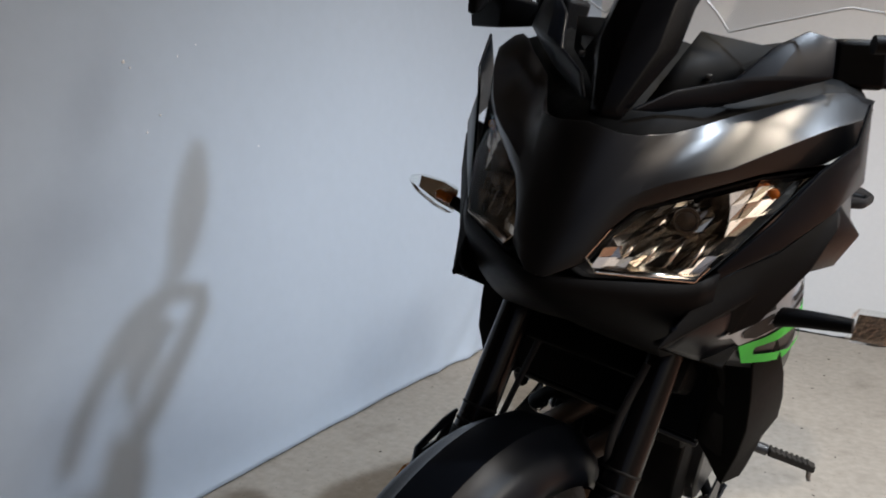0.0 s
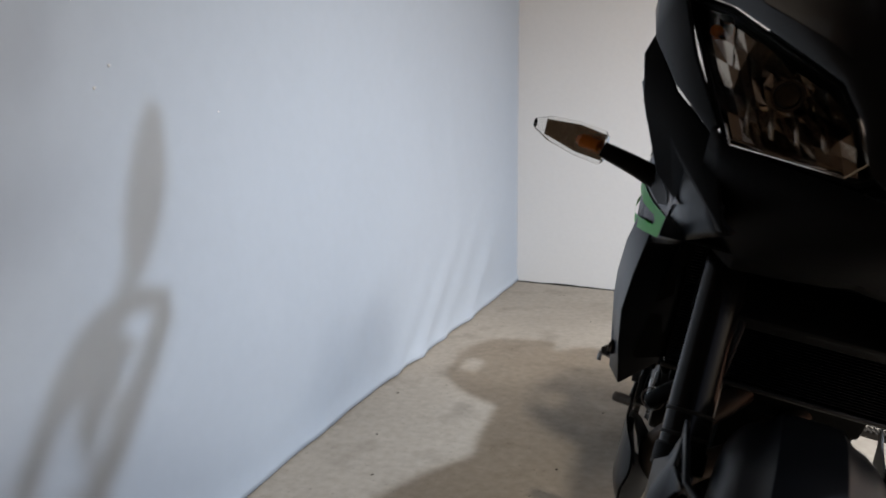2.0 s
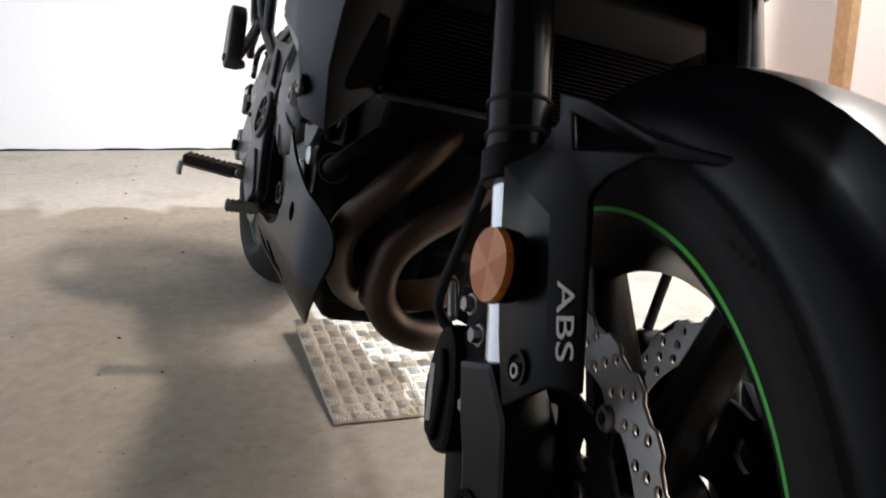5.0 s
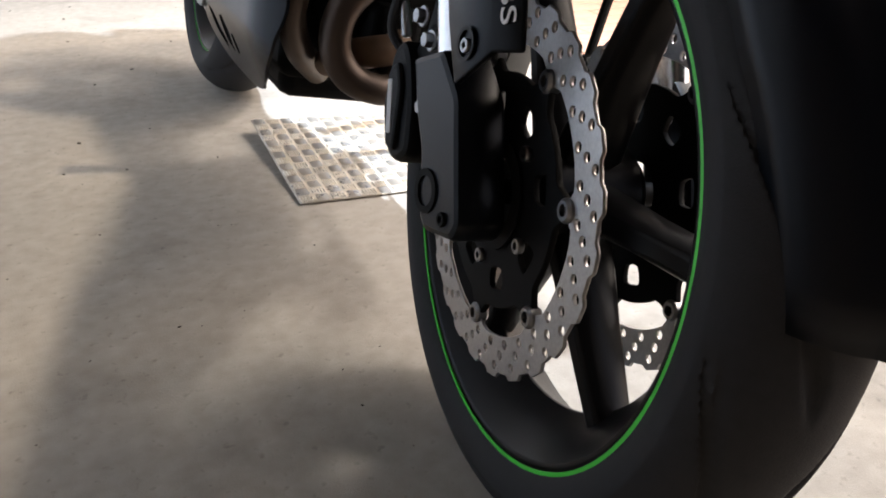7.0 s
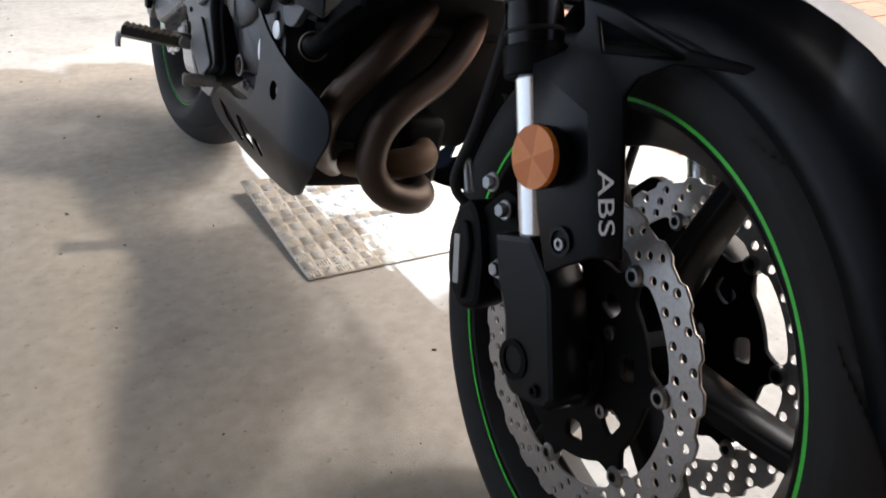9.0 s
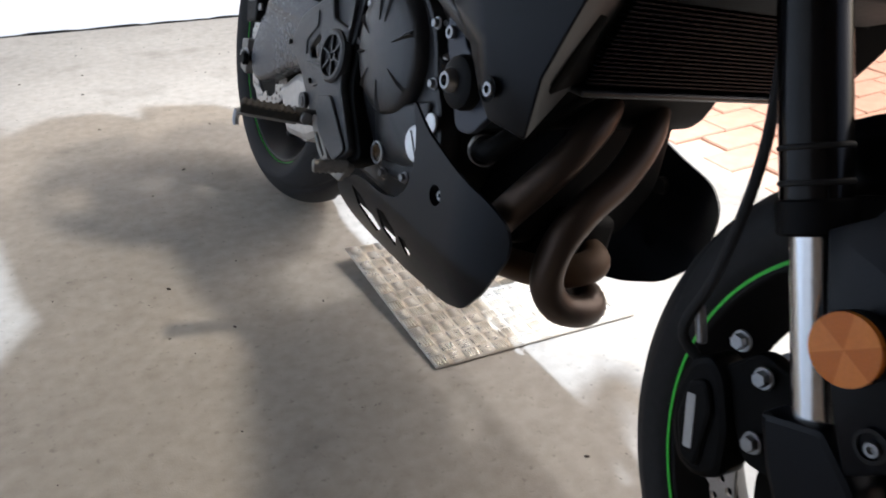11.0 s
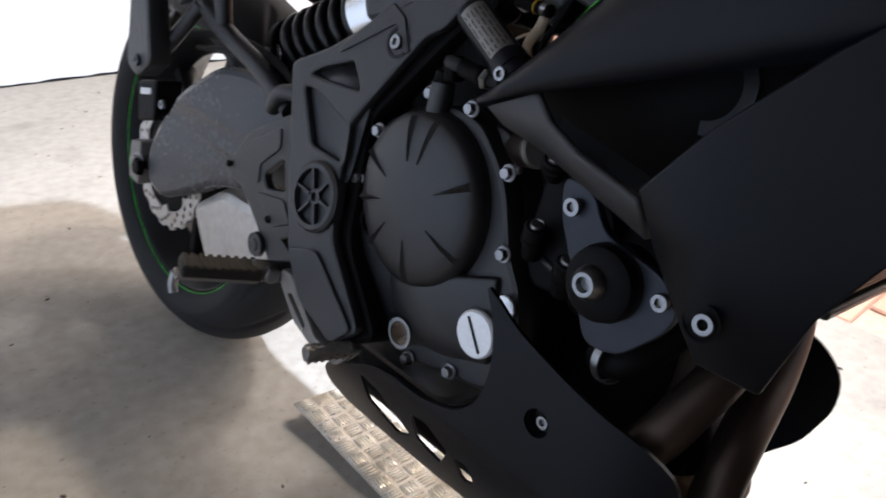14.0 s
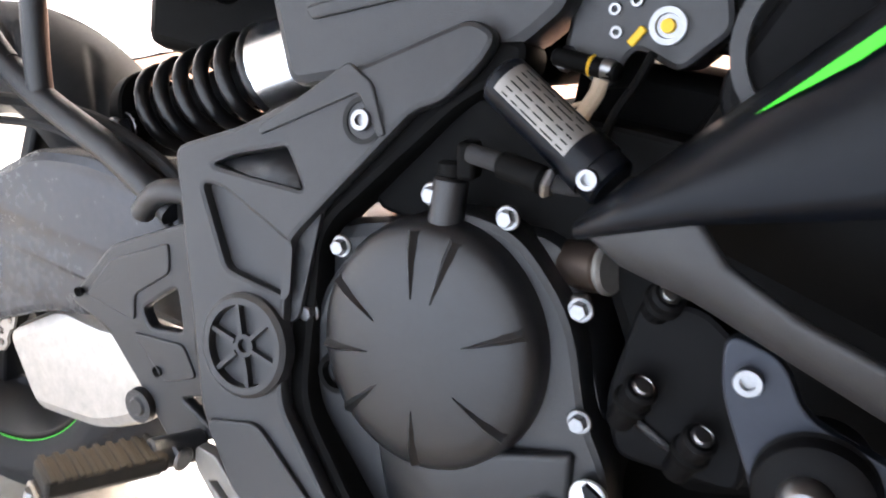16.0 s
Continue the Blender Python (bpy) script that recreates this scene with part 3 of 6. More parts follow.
def brake_disc(at, r_out, r_in, holes, teeth, parent, thick=0.005):
    """A petal disc with drilled holes."""
    n = teeth * 8
    outer = []
    for i in range(n):
        f = (i % 8) / 8
        r = r_out - (0.0045 if 0.0 <= f < 0.38 else 0.0)
        a = 2 * math.pi * i / n
        outer.append((r * math.cos(a), r * math.sin(a)))
    inner = []
    for i in range(80):
        a = 2 * math.pi * i / 80
        lug = max(0, math.cos(7 * (a - radians(113)))) ** 6
        inner.append(((r_in - 0.012 * lug) * math.cos(a), (r_in - 0.012 * lug) * math.sin(a)))
    hs = []
    for k in range(holes):
        for q, (rr, da) in enumerate(((0.13, 0.0), (0.40, 0.34), (0.67, 0.68))):
            a = 2 * math.pi * (k + da) / holes
            r = r_in + (r_out - r_in) * rr + 0.002
            hs.append(ring2d(r * math.cos(a), r * math.sin(a), 0.0043, 10))
    me = outline_mesh("brake_disc", [outer, inner] + hs, thick * 0.7, 0.0004, 0)
    me.transform(Matrix.Translation(at) @ SIDE)
    return mesh_part("brake_disc", me, DISC, parent, "drilled petal brake disc of bare steel", smooth=False)


def carrier(at, r_in, parent):
    out = []
    for i in range(160):
        a = 2 * math.pi * i / 160
        lug = max(0, math.cos(7 * (a - radians(113)))) ** 3
        r = r_in - 0.024 + 0.020 * lug
        out.append((r * math.cos(a), r * math.sin(a)))
    hs = [rounded([((0.085 if j in (1, 2) else 0.066) * math.cos(radians(a + d)), (0.085 if j in (1, 2) else 0.066) * math.sin(radians(a + d))) for j, d in enumerate((-9, -9, 9, 9))], 0.006, 2)
          for a in range(22, 382, 45)]
    hs = [[(p[0] * 1.0, p[1] * 1.0) for p in h] for h in hs]
    me = outline_mesh("disc_carrier", [out, ring2d(0, 0, 0.03, 24)] + hs, 0.006, 0.001)
    me.transform(Matrix.Translation(at) @ SIDE)
    return mesh_part("disc_carrier", me, DARK, parent, "black disc carrier")


# front wheel
fw = rim("front_wheel", FA, 0.051, 0.2420, [radians(80 + 120 * k + d) for k in range(3) for d in (-27, 27)], 0.044, 0.11)
tyre(0.063, 0.3120, 0.2335, 0.060, FA, fw, 11, -0.62)
for s in (-1, 1):
    lathe("rim_stripe", [(0, 0.2352), (-0.0012, 0.2352), (-0.0012, 0.2417), (0, 0.2417)], (FA[0] + s * 0.0515, FA[1], FA[2]), GREEN, fw, "bright green rim tape", n=96,
          turn=Matrix.Diagonal((-s if s > 0 else 1, 1, 1, 1)))
    c = (FA[0] + s * 0.069, FA[1], FA[2])
    d = brake_disc(c, 0.161, 0.1245, 30, 24, fw)
    carrier(c, 0.1245, fw)
    for k in range(7):
        a = radians(113 + 360 / 7 * k)
        lathe("bobbin", [(-0.002, 0), (-0.002, 0.0042), (-0.0065, 0.0048), (-0.0065, 0.0075), (-0.004, 0.0095), (0.004, 0.0095), (0.0065, 0.0075), (0.0065, 0.0048), (0.002, 0.0042), (0.002, 0)],
              (c[0], c[1] + 0.117 * math.cos(a), c[2] + 0.117 * math.sin(a)), STEEL, fw, n=16)
    for k in range(5):
        a = radians(130 + 72 * k)
        ob = bolt((c[0] - 0.008 if s < 0 else c[0] + 0.002, c[1] + 0.063 * math.cos(a), c[2] + 0.063 * math.sin(a)), 0.0075, fw)
lathe("sensor_ring", [(0, 0.036), (-0.002, 0.036), (-0.002, 0.05), (0, 0.05)], (FA[0] - 0.074, FA[1], FA[2]), DARK, fw, n=40)

STEER = Matrix.Translation(FA) @ Matrix.Rotation(radians(-6.6), 4, Vector((0, 0.42, 0.91))) @ Matrix.Translation(-Vector(FA))
fw.matrix_basis = STEER

# fork: two legs raked by 25 degrees
RAKE = Vector((0, math.sin(radians(25)), math.cos(radians(25))))


def fork_at(s, h):
    """A point of the fork's axis h metres up from the axle's foot."""
    return Vector((0.112, -0.006, 0.300) if s > 0 else (-0.119, -0.001, 0.300)) + RAKE * h


for s in (-1, 1):
    leg = rod("fork_leg", fork_at(s, 0.280), fork_at(s, 0.80), 0.0265, FORKTUBE, bike, "black upper fork tube", n=32)
    rod("dust_seal", fork_at(s, 0.256), fork_at(s, 0.284), 0.0295, PLASTIC, leg, n=32)
    rod("clamp_ring", fork_at(s, 0.293), fork_at(s, 0.299), 0.0278, BLACKLINE, leg, n=32)
    rod("clamp_ring", fork_at(s, 0.320), fork_at(s, 0.326), 0.0278, BLACKLINE, leg, n=32)
    rod("slider_tube", fork_at(s, 0.07), fork_at(s, 0.27), 0.0198, SILVER, leg, "polished silver inner tube", n=32)
    foot = plate("fork_foot", [rounded([(0.078, 0.392), (0.028, 0.412), (-0.012, 0.384), (-0.036, 0.332), (-0.055, 0.292), (-0.048, 0.276), (0.000, 0.264), (0.012, 0.270), (0.035, 0.326), (0.056, 0.352)], 0.006)],
                 -0.148 if s < 0 else 0.100, 0.046, SATIN, leg, "black cast fork foot", bevel=0.006)
    x = s * 0.148
    if s < 0:
        lathe("axle_end", [(0.0, 0.019), (-0.002, 0.019), (-0.002, 0.013), (0.008, 0.012), (0.008, 0)], (x, 0.006, 0.298), DARK, leg, "dark hollow axle end", n=24)
        bolt((x - 0.003, -0.030, 0.288), 0.007, leg, mat=DARK)
rod("front_axle", (-0.12, FA[1], FA[2]), (0.12, FA[1], FA[2]), 0.011, DARK, fw)

# fork guards with the bracket of the mudguard
for s in (-1, 1):
    sx = -0.143
    G = [(-0.143, 0.086, 0.548), (-0.141, 0.009, 0.531), (-0.141, -0.040, 0.426), (-0.143, 0.002, 0.389), (-0.143, 0.030, 0.430), (-0.128, -0.012, 0.553), (-0.128, -0.060, 0.432),
         (-0.130, 0.066, 0.566), (-0.123, 0.058, 0.588), (-0.123, 0.070, 0.612), (-0.121, 0.028, 0.612), (-0.116, -0.045, 0.600), (-0.118, -0.012, 0.568), (-0.114, -0.036, 0.585),
         (-0.122, 0.046, 0.600), (-0.124, 0.028, 0.576), (-0.114, -0.034, 0.591), (-0.100, -0.074, 0.600), (-0.100, -0.074, 0.592), (-0.078, -0.135, 0.602), (-0.078, -0.135, 0.597), (-0.143, 0.052, 0.470)]
    F = [(0, 1, 4, 21), (1, 2, 3, 4), (1, 5, 6, 2), (0, 7, 15, 1), (7, 8, 14, 15), (8, 9, 10, 14), (10, 11, 16, 14), (11, 17, 18, 13), (16, 11, 13), (16, 13, 12, 15), (15, 12, 5, 1), (17, 19, 20, 18)]
    shift = Matrix.Rotation(radians(-12.5), 4, "Z") if s > 0 else Matrix()
    guard = faces_part("fork_guard", [shift @ Vector((-s * x, y, z)) for x, y, z in G], F, SATIN, bike, "satin grey folded fork guard", solid=0.006, bevel=0.0022, angle=22)
    if s < 0:
        lathe("guard_bolt_cup", [(-0.001, 0.012), (-0.003, 0.013), (-0.003, 0.010), (0.0, 0.010), (0.0, 0)], (sx - 0.002, -0.006, 0.424), BLACKLINE, guard, n=24)
        bolt((sx - 0.007, -0.008, 0.423), 0.0065, guard)
        # the lettering on the guard, read from above downwards
        fc = bpy.data.curves.new("lettering", "FONT")
        fc.body, fc.size, fc.extrude, fc.align_x, fc.align_y = "ABS", 0.0185, 0.0004, "CENTER", "CENTER"
        tmp = bpy.data.objects.new("lettering", fc)
        scene.collection.objects.link(tmp)
        me = bpy.data.meshes.new_from_object(tmp.evaluated_get(bpy.context.evaluated_depsgraph_get()))
        bpy.data.objects.remove(tmp)
        up = Vector((0, 0.42, 0.9)).normalized()
        out = Vector((-0.885, -0.423, 0.196))
        out = (out - up * out.dot(up)).normalized()
        cx, cy, cz = -up, out.cross(-up), out
        me.transform(Matrix.Diagonal((1.72, 1, 1, 1)))
        me.transform(Matrix.Translation((-0.1385, -0.0335, 0.4715)) @ Matrix((cx, cy, cz)).transposed().to_4x4())
        mesh_part("lettering", me, WHITE, guard, "white printed letters", smooth=False)
        at = (-0.164, 0.029, 0.486)
        cup = lathe("reflector_cup", [(0.020, 0.020), (0.014, 0.026), (0.0, 0.0275), (0.0, 0)], at, PLASTIC, bike, "black reflector cup", n=40)
        for k in range(6):
            a0, a1 = 2 * math.pi * k / 6 + 0.4, 2 * math.pi * (k + 1) / 6 + 0.4
            pts = [(at[1], at[2])] + [(at[1] + 0.0265 * math.cos(a0 + (a1 - a0) * j / 6), at[2] + 0.0265 * math.sin(a0 + (a1 - a0) * j / 6)) for j in range(7)]
            plate("reflector_segment", [pts], at[0] - 0.006, 0.006, ORANGE if k % 2 else ORANGE2, cup, "amber reflector wedge", bevel=0.0, smooth=False)

# mudguard over the tyre
rows = []
for i in range(25):
    a = radians(172 - 120 * i / 24)
    taper = min(1, 0.35 + 2.6 * min(i, 24 - i + 4) / 24)
    row = []
    for j in range(-8, 9):
        u = j / 8
        w = 0.078 * (0.55 + 0.45 * taper)
        r = 0.338 - 0.055 * abs(u) ** 2.6 + (0.010 if abs(u) < 0.3 else 0)
        row.append((w * math.sin(u * 1.45) / math.sin(1.45), FA[1] + r * math.cos(a), FA[2] + r * math.sin(a)))
    rows.append(row)
grid_part("front_mudguard", rows, SATIN, bike, "satin black front mudguard", solid=0.004).matrix_basis = STEER
# front caliper on the right, behind the leg, and its mirror
for s in (-1, 1):
    m = Matrix.Translation((0, -0.010, -0.008)) if s < 0 else Matrix.Translation((0.214, 0, 0))
    cal = plate("caliper", [rounded([(0.106, 0.306), (0.128, 0.288), (0.152, 0.290), (0.172, 0.318), (0.181, 0.352), (0.176, 0.388), (0.158, 0.404), (0.138, 0.392), (0.116, 0.352)], 0.010)], -0.128, 0.040, PLASTIC, bike, "black cast brake caliper", bevel=0.007, m=m)
    plate("caliper_bridge", [rounded([(0.128, 0.300), (0.148, 0.300), (0.166, 0.336), (0.166, 0.372), (0.150, 0.384), (0.134, 0.362)], 0.008)], -0.1335, 0.008, PLASTIC, cal, "raised cap of the caliper", bevel=0.004, m=m)
    plate("caliper_mount", [rounded([(0.060, 0.335), (0.100, 0.330), (0.150, 0.395), (0.120, 0.430), (0.080, 0.425)], 0.01)], -0.118, 0.018, DARK, cal, bevel=0.003, m=m)
    if s < 0:
        for at in ((-0.128, 0.097, 0.405), (-0.128, 0.084, 0.348), (-0.124, 0.130, 0.420)):
            hexbolt(at, 0.0075, cal, depth=0.008)
        plate("maker_bar", [rounded([(0.128, 0.308), (0.137, 0.305), (0.152, 0.354), (0.143, 0.357)], 0.002)], -0.1342, 0.002, LABEL, cal, "worn grey maker's mark drawn as a bar", bevel=0.0003)
        rod("bleed_nipple", (-0.115, 0.168, 0.392), (-0.118, 0.182, 0.425), 0.005, STEEL, cal, "steel bleed nipple", n=12)
        tube("brake_hose", [(-0.11, 0.172, 0.375), (-0.125, 0.185, 0.40), (-0.12, 0.175, 0.47), (-0.10, 0.19, 0.58), (-0.08, 0.24, 0.72)], 0.005, RUBBER, cal, "black brake hose", n=10)
tube("brake_hose", [(0.10, 0.16, 0.40), (0.115, 0.17, 0.48), (0.09, 0.12, 0.62), (0.10, 0.17, 0.74)], 0.0055, RUBBER, bike, "black brake hose", n=10)
# steering head and lower yoke
plate("lower_yoke", [rounded([(0.20, 0.70), (0.30, 0.66), (0.33, 0.70), (0.24, 0.745)], 0.015)], -0.145, 0.29, DARK, bike, "black lower fork yoke", bevel=0.01)
box_part("steering_head", (0, 0.36, 0.78), (0.07, 0.09, 0.24), DARK, bike, turn=(-25, 0, 0), bevel=0.02)

# ---- nose, lamps and fairing ----
def lerp_at(x, table):
    if x <= table[0][0]:
        return table[0][1]
    for (a, p), (b, q) in zip(table, table[1:]):
        if x <= b:
            return p + (q - p) * (x - a) / (b - a)
    return table[-1][1]


def crease_x(z):
    return max(0.004, 0.011 + 0.41 * (z - 0.935))


def nose_y(x, z):
    """The face of the fairing: rounded in the middle, swept back beyond."""
    x = abs(x)
    return -0.047 + 0.34 * (z - 0.90) + 0.85 * (math.sqrt(x * x + 0.0025) - 0.05) + 5.0 * max(0, x - 0.15) ** 2


BROW_LOW = [(0, 0.884), (0.03, 0.886), (0.044, 0.906), (0.058, 0.945), (0.078, 0.975), (0.13, 1.004), (0.182, 1.033), (0.234, 1.051), (0.261, 1.075)]
BROW_FOLD = [(0, 0.965), (0.06, 0.985), (0.10, 1.010), (0.155, 1.036), (0.194, 1.067), (0.243, 1.103), (0.261, 1.112)]
BROW_UP = [(0, 1.060), (0.05, 1.052), (0.091, 1.064), (0.119, 1.086), (0.171, 1.113), (0.224, 1.141), (0.261, 1.134)]
cols = [0, 0.33, 0.66, 1, 0, 0.044, 0.058, 0.078, 0.10, 0.13, 0.155, 0.182, 0.21, 0.234, 0.261]
rows = []
for i in range(9):
    half = []
    for k, a in enumerate(cols):
        x = a if k > 3 else 0.02
        for _ in range(6):
            lo, fo, up = lerp_at(x, BROW_LOW), lerp_at(x, BROW_FOLD), lerp_at(x, BROW_UP)
            z = lo + (fo - lo) * i / 4 if i < 4 else fo + (up - fo) * (i - 4) / 4
            c = crease_x(z)
            x = a * c if k < 4 else max(a, c + 0.009 + 0.004 * (k - 4))
        g = max(0, min(1, (x - 0.07) / 0.05))
        f = i / 4 if i < 4 else (8 - i) / 4
        y = nose_y(x, z) - g * 0.012 * f - 0.006 * math.sin(math.pi * i / 8) * min(1, max(0, x - c) / 0.05)
        half.append((x, y + 1.0 * g * max(0, z - fo), z))
    rows.append([(-x, y, z) for x, y, z in half[:0:-1]] + half)
nose = grid_part("nose_fairing", rows, PAINT, bike, "matte black nose fairing", solid=0.006, offset=-1, angle=32, bevel=0.009, segments=4)
cols = [0, 0.02, 0.04, 0.06, 0.08, 0.10, 0.13, 0.155, 0.182, 0.21, 0.234, 0.261]
cols = [-c for c in cols[:0:-1]] + cols
rows = []
for f in (0, 0.5, 1):
    row = []
    for x in cols:
        up, fo = lerp_at(abs(x), BROW_UP), lerp_at(abs(x), BROW_FOLD)
        g = max(0, min(1, (abs(x) - 0.07) / 0.05))
        k = max(0.3, min(1, (0.24 - abs(x)) / 0.12))
        row.append((x * (1 - 0.15 * f), nose_y(x, up) + 1.0 * g * (up - fo) + 0.004 + 0.28 * k * f, up - 0.014 + 0.12 * k * f))
    rows.append(row)
# near-black sheet laid in to give the gap under the cowl its shade
grid_part("brow_gap_filler", rows, DARK, nose, "near-black sheet for the shaded gap below the dash cowl", solid=0.004)

CHIN_UP = [(0, 0.884), (0.035, 0.886), (0.05, 0.889), (0.155, 0.900), (0.175, 0.915)]
CHIN_LOW = [(0, 0.775), (0.06, 0.770), (0.12, 0.765), (0.175, 0.800)]
cols = [0, 0.02, 0.05, 0.085, 0.12, 0.145, 0.16, 0.175]
cols = [-c for c in cols[:0:-1]] + cols
rows = []
for i in range(7):
    f = i / 6
    row = []
    for x in cols:
        up, lo = lerp_at(abs(x), CHIN_UP), lerp_at(abs(x), CHIN_LOW)
        z = up + (lo - up) * f
        row.append((x, nose_y(x, up) + 0.004 + (0.19 - 0.55 * abs(x)) * f ** 1.5 - 0.015 * math.sin(math.pi * f), z))
    rows.append(row)
grid_part("chin_fairing", rows, PLASTIC, bike, "black chin of the fairing below the lamps", solid=0.005, offset=-1)
# near-black sheet closing the well behind the chin
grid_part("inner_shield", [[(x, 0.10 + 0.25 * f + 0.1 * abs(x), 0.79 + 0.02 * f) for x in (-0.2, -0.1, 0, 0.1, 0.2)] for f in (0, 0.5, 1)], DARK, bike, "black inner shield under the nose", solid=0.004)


def headlamp(s):
    """One lamp: a bezel, a chrome bowl with its bulb and ribs, an amber corner, and a clear lens."""
    ol = [(0.037, 0.900), (0.050, 0.893), (0.156, 0.904), (0.170, 0.924), (0.236, 1.046), (0.182, 1.029), (0.078, 0.972), (0.056, 0.935)]

    def pt(x, z, d):
        return (s * x, nose_y(x, z) + d, z)
    c = (sum(p[0] for p in ol) / 8, sum(p[1] for p in ol) / 8)
    n = len(ol)
    verts = [pt(x, z, 0.003) for x, z in ol] + [pt(c[0] + (x - c[0]) * 0.965, c[1] + (z - c[1]) * 0.95, 0.005) for x, z in ol] + [pt(c[0] + (x - c[0]) * 0.95, c[1] + (z - c[1]) * 0.93, 0.045) for x, z in ol]
    fs = [(i, (i + 1) % n, n + (i + 1) % n, n + i) for i in range(n)] + [(n + i, n + (i + 1) % n, 2 * n + (i + 1) % n, 2 * n + i) for i in range(n)]
    lampob = faces_part("headlamp", verts, fs, PLASTIC, bike, "clear headlamp with a chrome multi-facet bowl")
    hs = [pt(c[0] + (x - c[0]) * 1.06, c[1] + (z - c[1]) * 1.08, 0.012) for x, z in ol] + [pt(c[0] + (x - c[0]) * 0.95, c[1] + (z - c[1]) * 0.95, 0.125) for x, z in ol]
    faces_part("lamp_housing", hs, [(i, (i + 1) % n, n + (i + 1) % n, n + i) for i in range(n)] + [tuple(range(n, 2 * n))], DARK, lampob, "black back of the lamp")
    # chrome bowl: a deep dish of separate tilted facets
    bm = bmesh.new()
    cx, cz = 0.112, 0.957
    rl = random.Random(12)

    def bowl(u, v):
        p = Vector((0.048 + 0.115 * u, 0.899 + 0.008 * u)).lerp(Vector((0.066 + 0.162 * u, 0.960 + 0.080 * u)), v)
        return p, 0.026 + 0.085 * max(0, 1 - ((p.x - cx) / 0.052) ** 2 - ((p.y - cz) / 0.042) ** 2) ** 0.6
    for i in range(11):
        for j in range(5):
            tilt, lean = rl.uniform(-0.55, 0.55), rl.uniform(-0.4, 0.4)
            vs = []
            for a, b in ((0, 0), (1, 0), (1, 1), (0, 1)):
                p, d = bowl((i + a) / 11, (j + b) / 5)
                vs.append(bm.verts.new(pt(p.x, p.y, d + 0.011 * tilt * (a - 0.5) + 0.016 * lean * (b - 0.5))))
            bm.faces.new(vs)
    part("reflector_bowl", bm, CHROME, lampob, "faceted chrome reflector", smooth=False)
    p = pt(cx, cz, 0.085)
    t = along((0, 0, 0), (s * 0.30, -1, -0.05))
    lathe("bulb_ring", [(-0.004, 0.0165), (0.004, 0.0165), (0.004, 0.0135), (-0.004, 0.0135), (-0.004, 0.0165)], p, BROWN, lampob, n=24, turn=t)
    lathe("bulb_shield", [(-0.012, 0.0), (-0.004, 0.0135), (0.002, 0.012), (0.004, 0.006), (0.0045, 0.0)], p, BROWN, lampob, "dark brown bulb shield", n=20, turn=t)
    # bright rim line inside the lens, along its lower side up to the inner tip
    rim_line = [pt(0.163, 0.921, 0.004), pt(0.154, 0.903, 0.004), pt(0.060, 0.899, 0.004), pt(0.046, 0.914, 0.004), pt(0.060, 0.948, 0.004)]
    tube("lens_rim", rim_line, 0.0013, CHROME, lampob, "bright rim of the lens", n=6, smooth_n=0)
    for k in range(4):
        x0 = 0.075 + 0.022 * k
        faces_part("reflector_rib", [pt(x0, 0.915, 0.018), pt(x0 + 0.004, 0.915, 0.022), pt(x0 + 0.010, 0.935 + 0.004 * k, 0.038), pt(x0 + 0.006, 0.935 + 0.004 * k, 0.034)], [(0, 1, 2, 3)], CHROME, lampob, solid=0.002)
    faces_part("lower_step", [pt(0.060, 0.899, 0.006), pt(0.154, 0.905, 0.006), pt(0.152, 0.909, 0.035), pt(0.066, 0.905, 0.035)], [(0, 1, 2, 3)], CHROME, lampob, "chrome lower ledge", solid=0.002)
    faces_part("corner_bowl", [pt(0.165, 0.95, 0.03), pt(0.205, 1.0, 0.03), pt(0.226, 1.036, 0.02), pt(0.180, 1.024, 0.02), pt(0.186, 0.99, 0.05)], [(0, 1, 4), (1, 2, 4), (2, 3, 4), (3, 0, 4)], CHROME, lampob, "chrome corner bowl", smooth=False)
    lathe("side_bulb", [(-0.014, 0), (-0.010, 0.006), (0.006, 0.006), (0.010, 0)], pt(0.195, 1.01, 0.028), BULB, lampob, "amber side bulb", n=14, turn=t)
    lens = faces_part("lens", [pt(x, z, -0.001) for x, z in ol] + [pt(0.12, 0.945, -0.008)], [(i, (i + 1) % 8, 8) for i in range(8)], LENS, lampob, "clear plastic lens", angle=60)
    lens.visible_shadow = False


headlamp(-1)
headlamp(1)

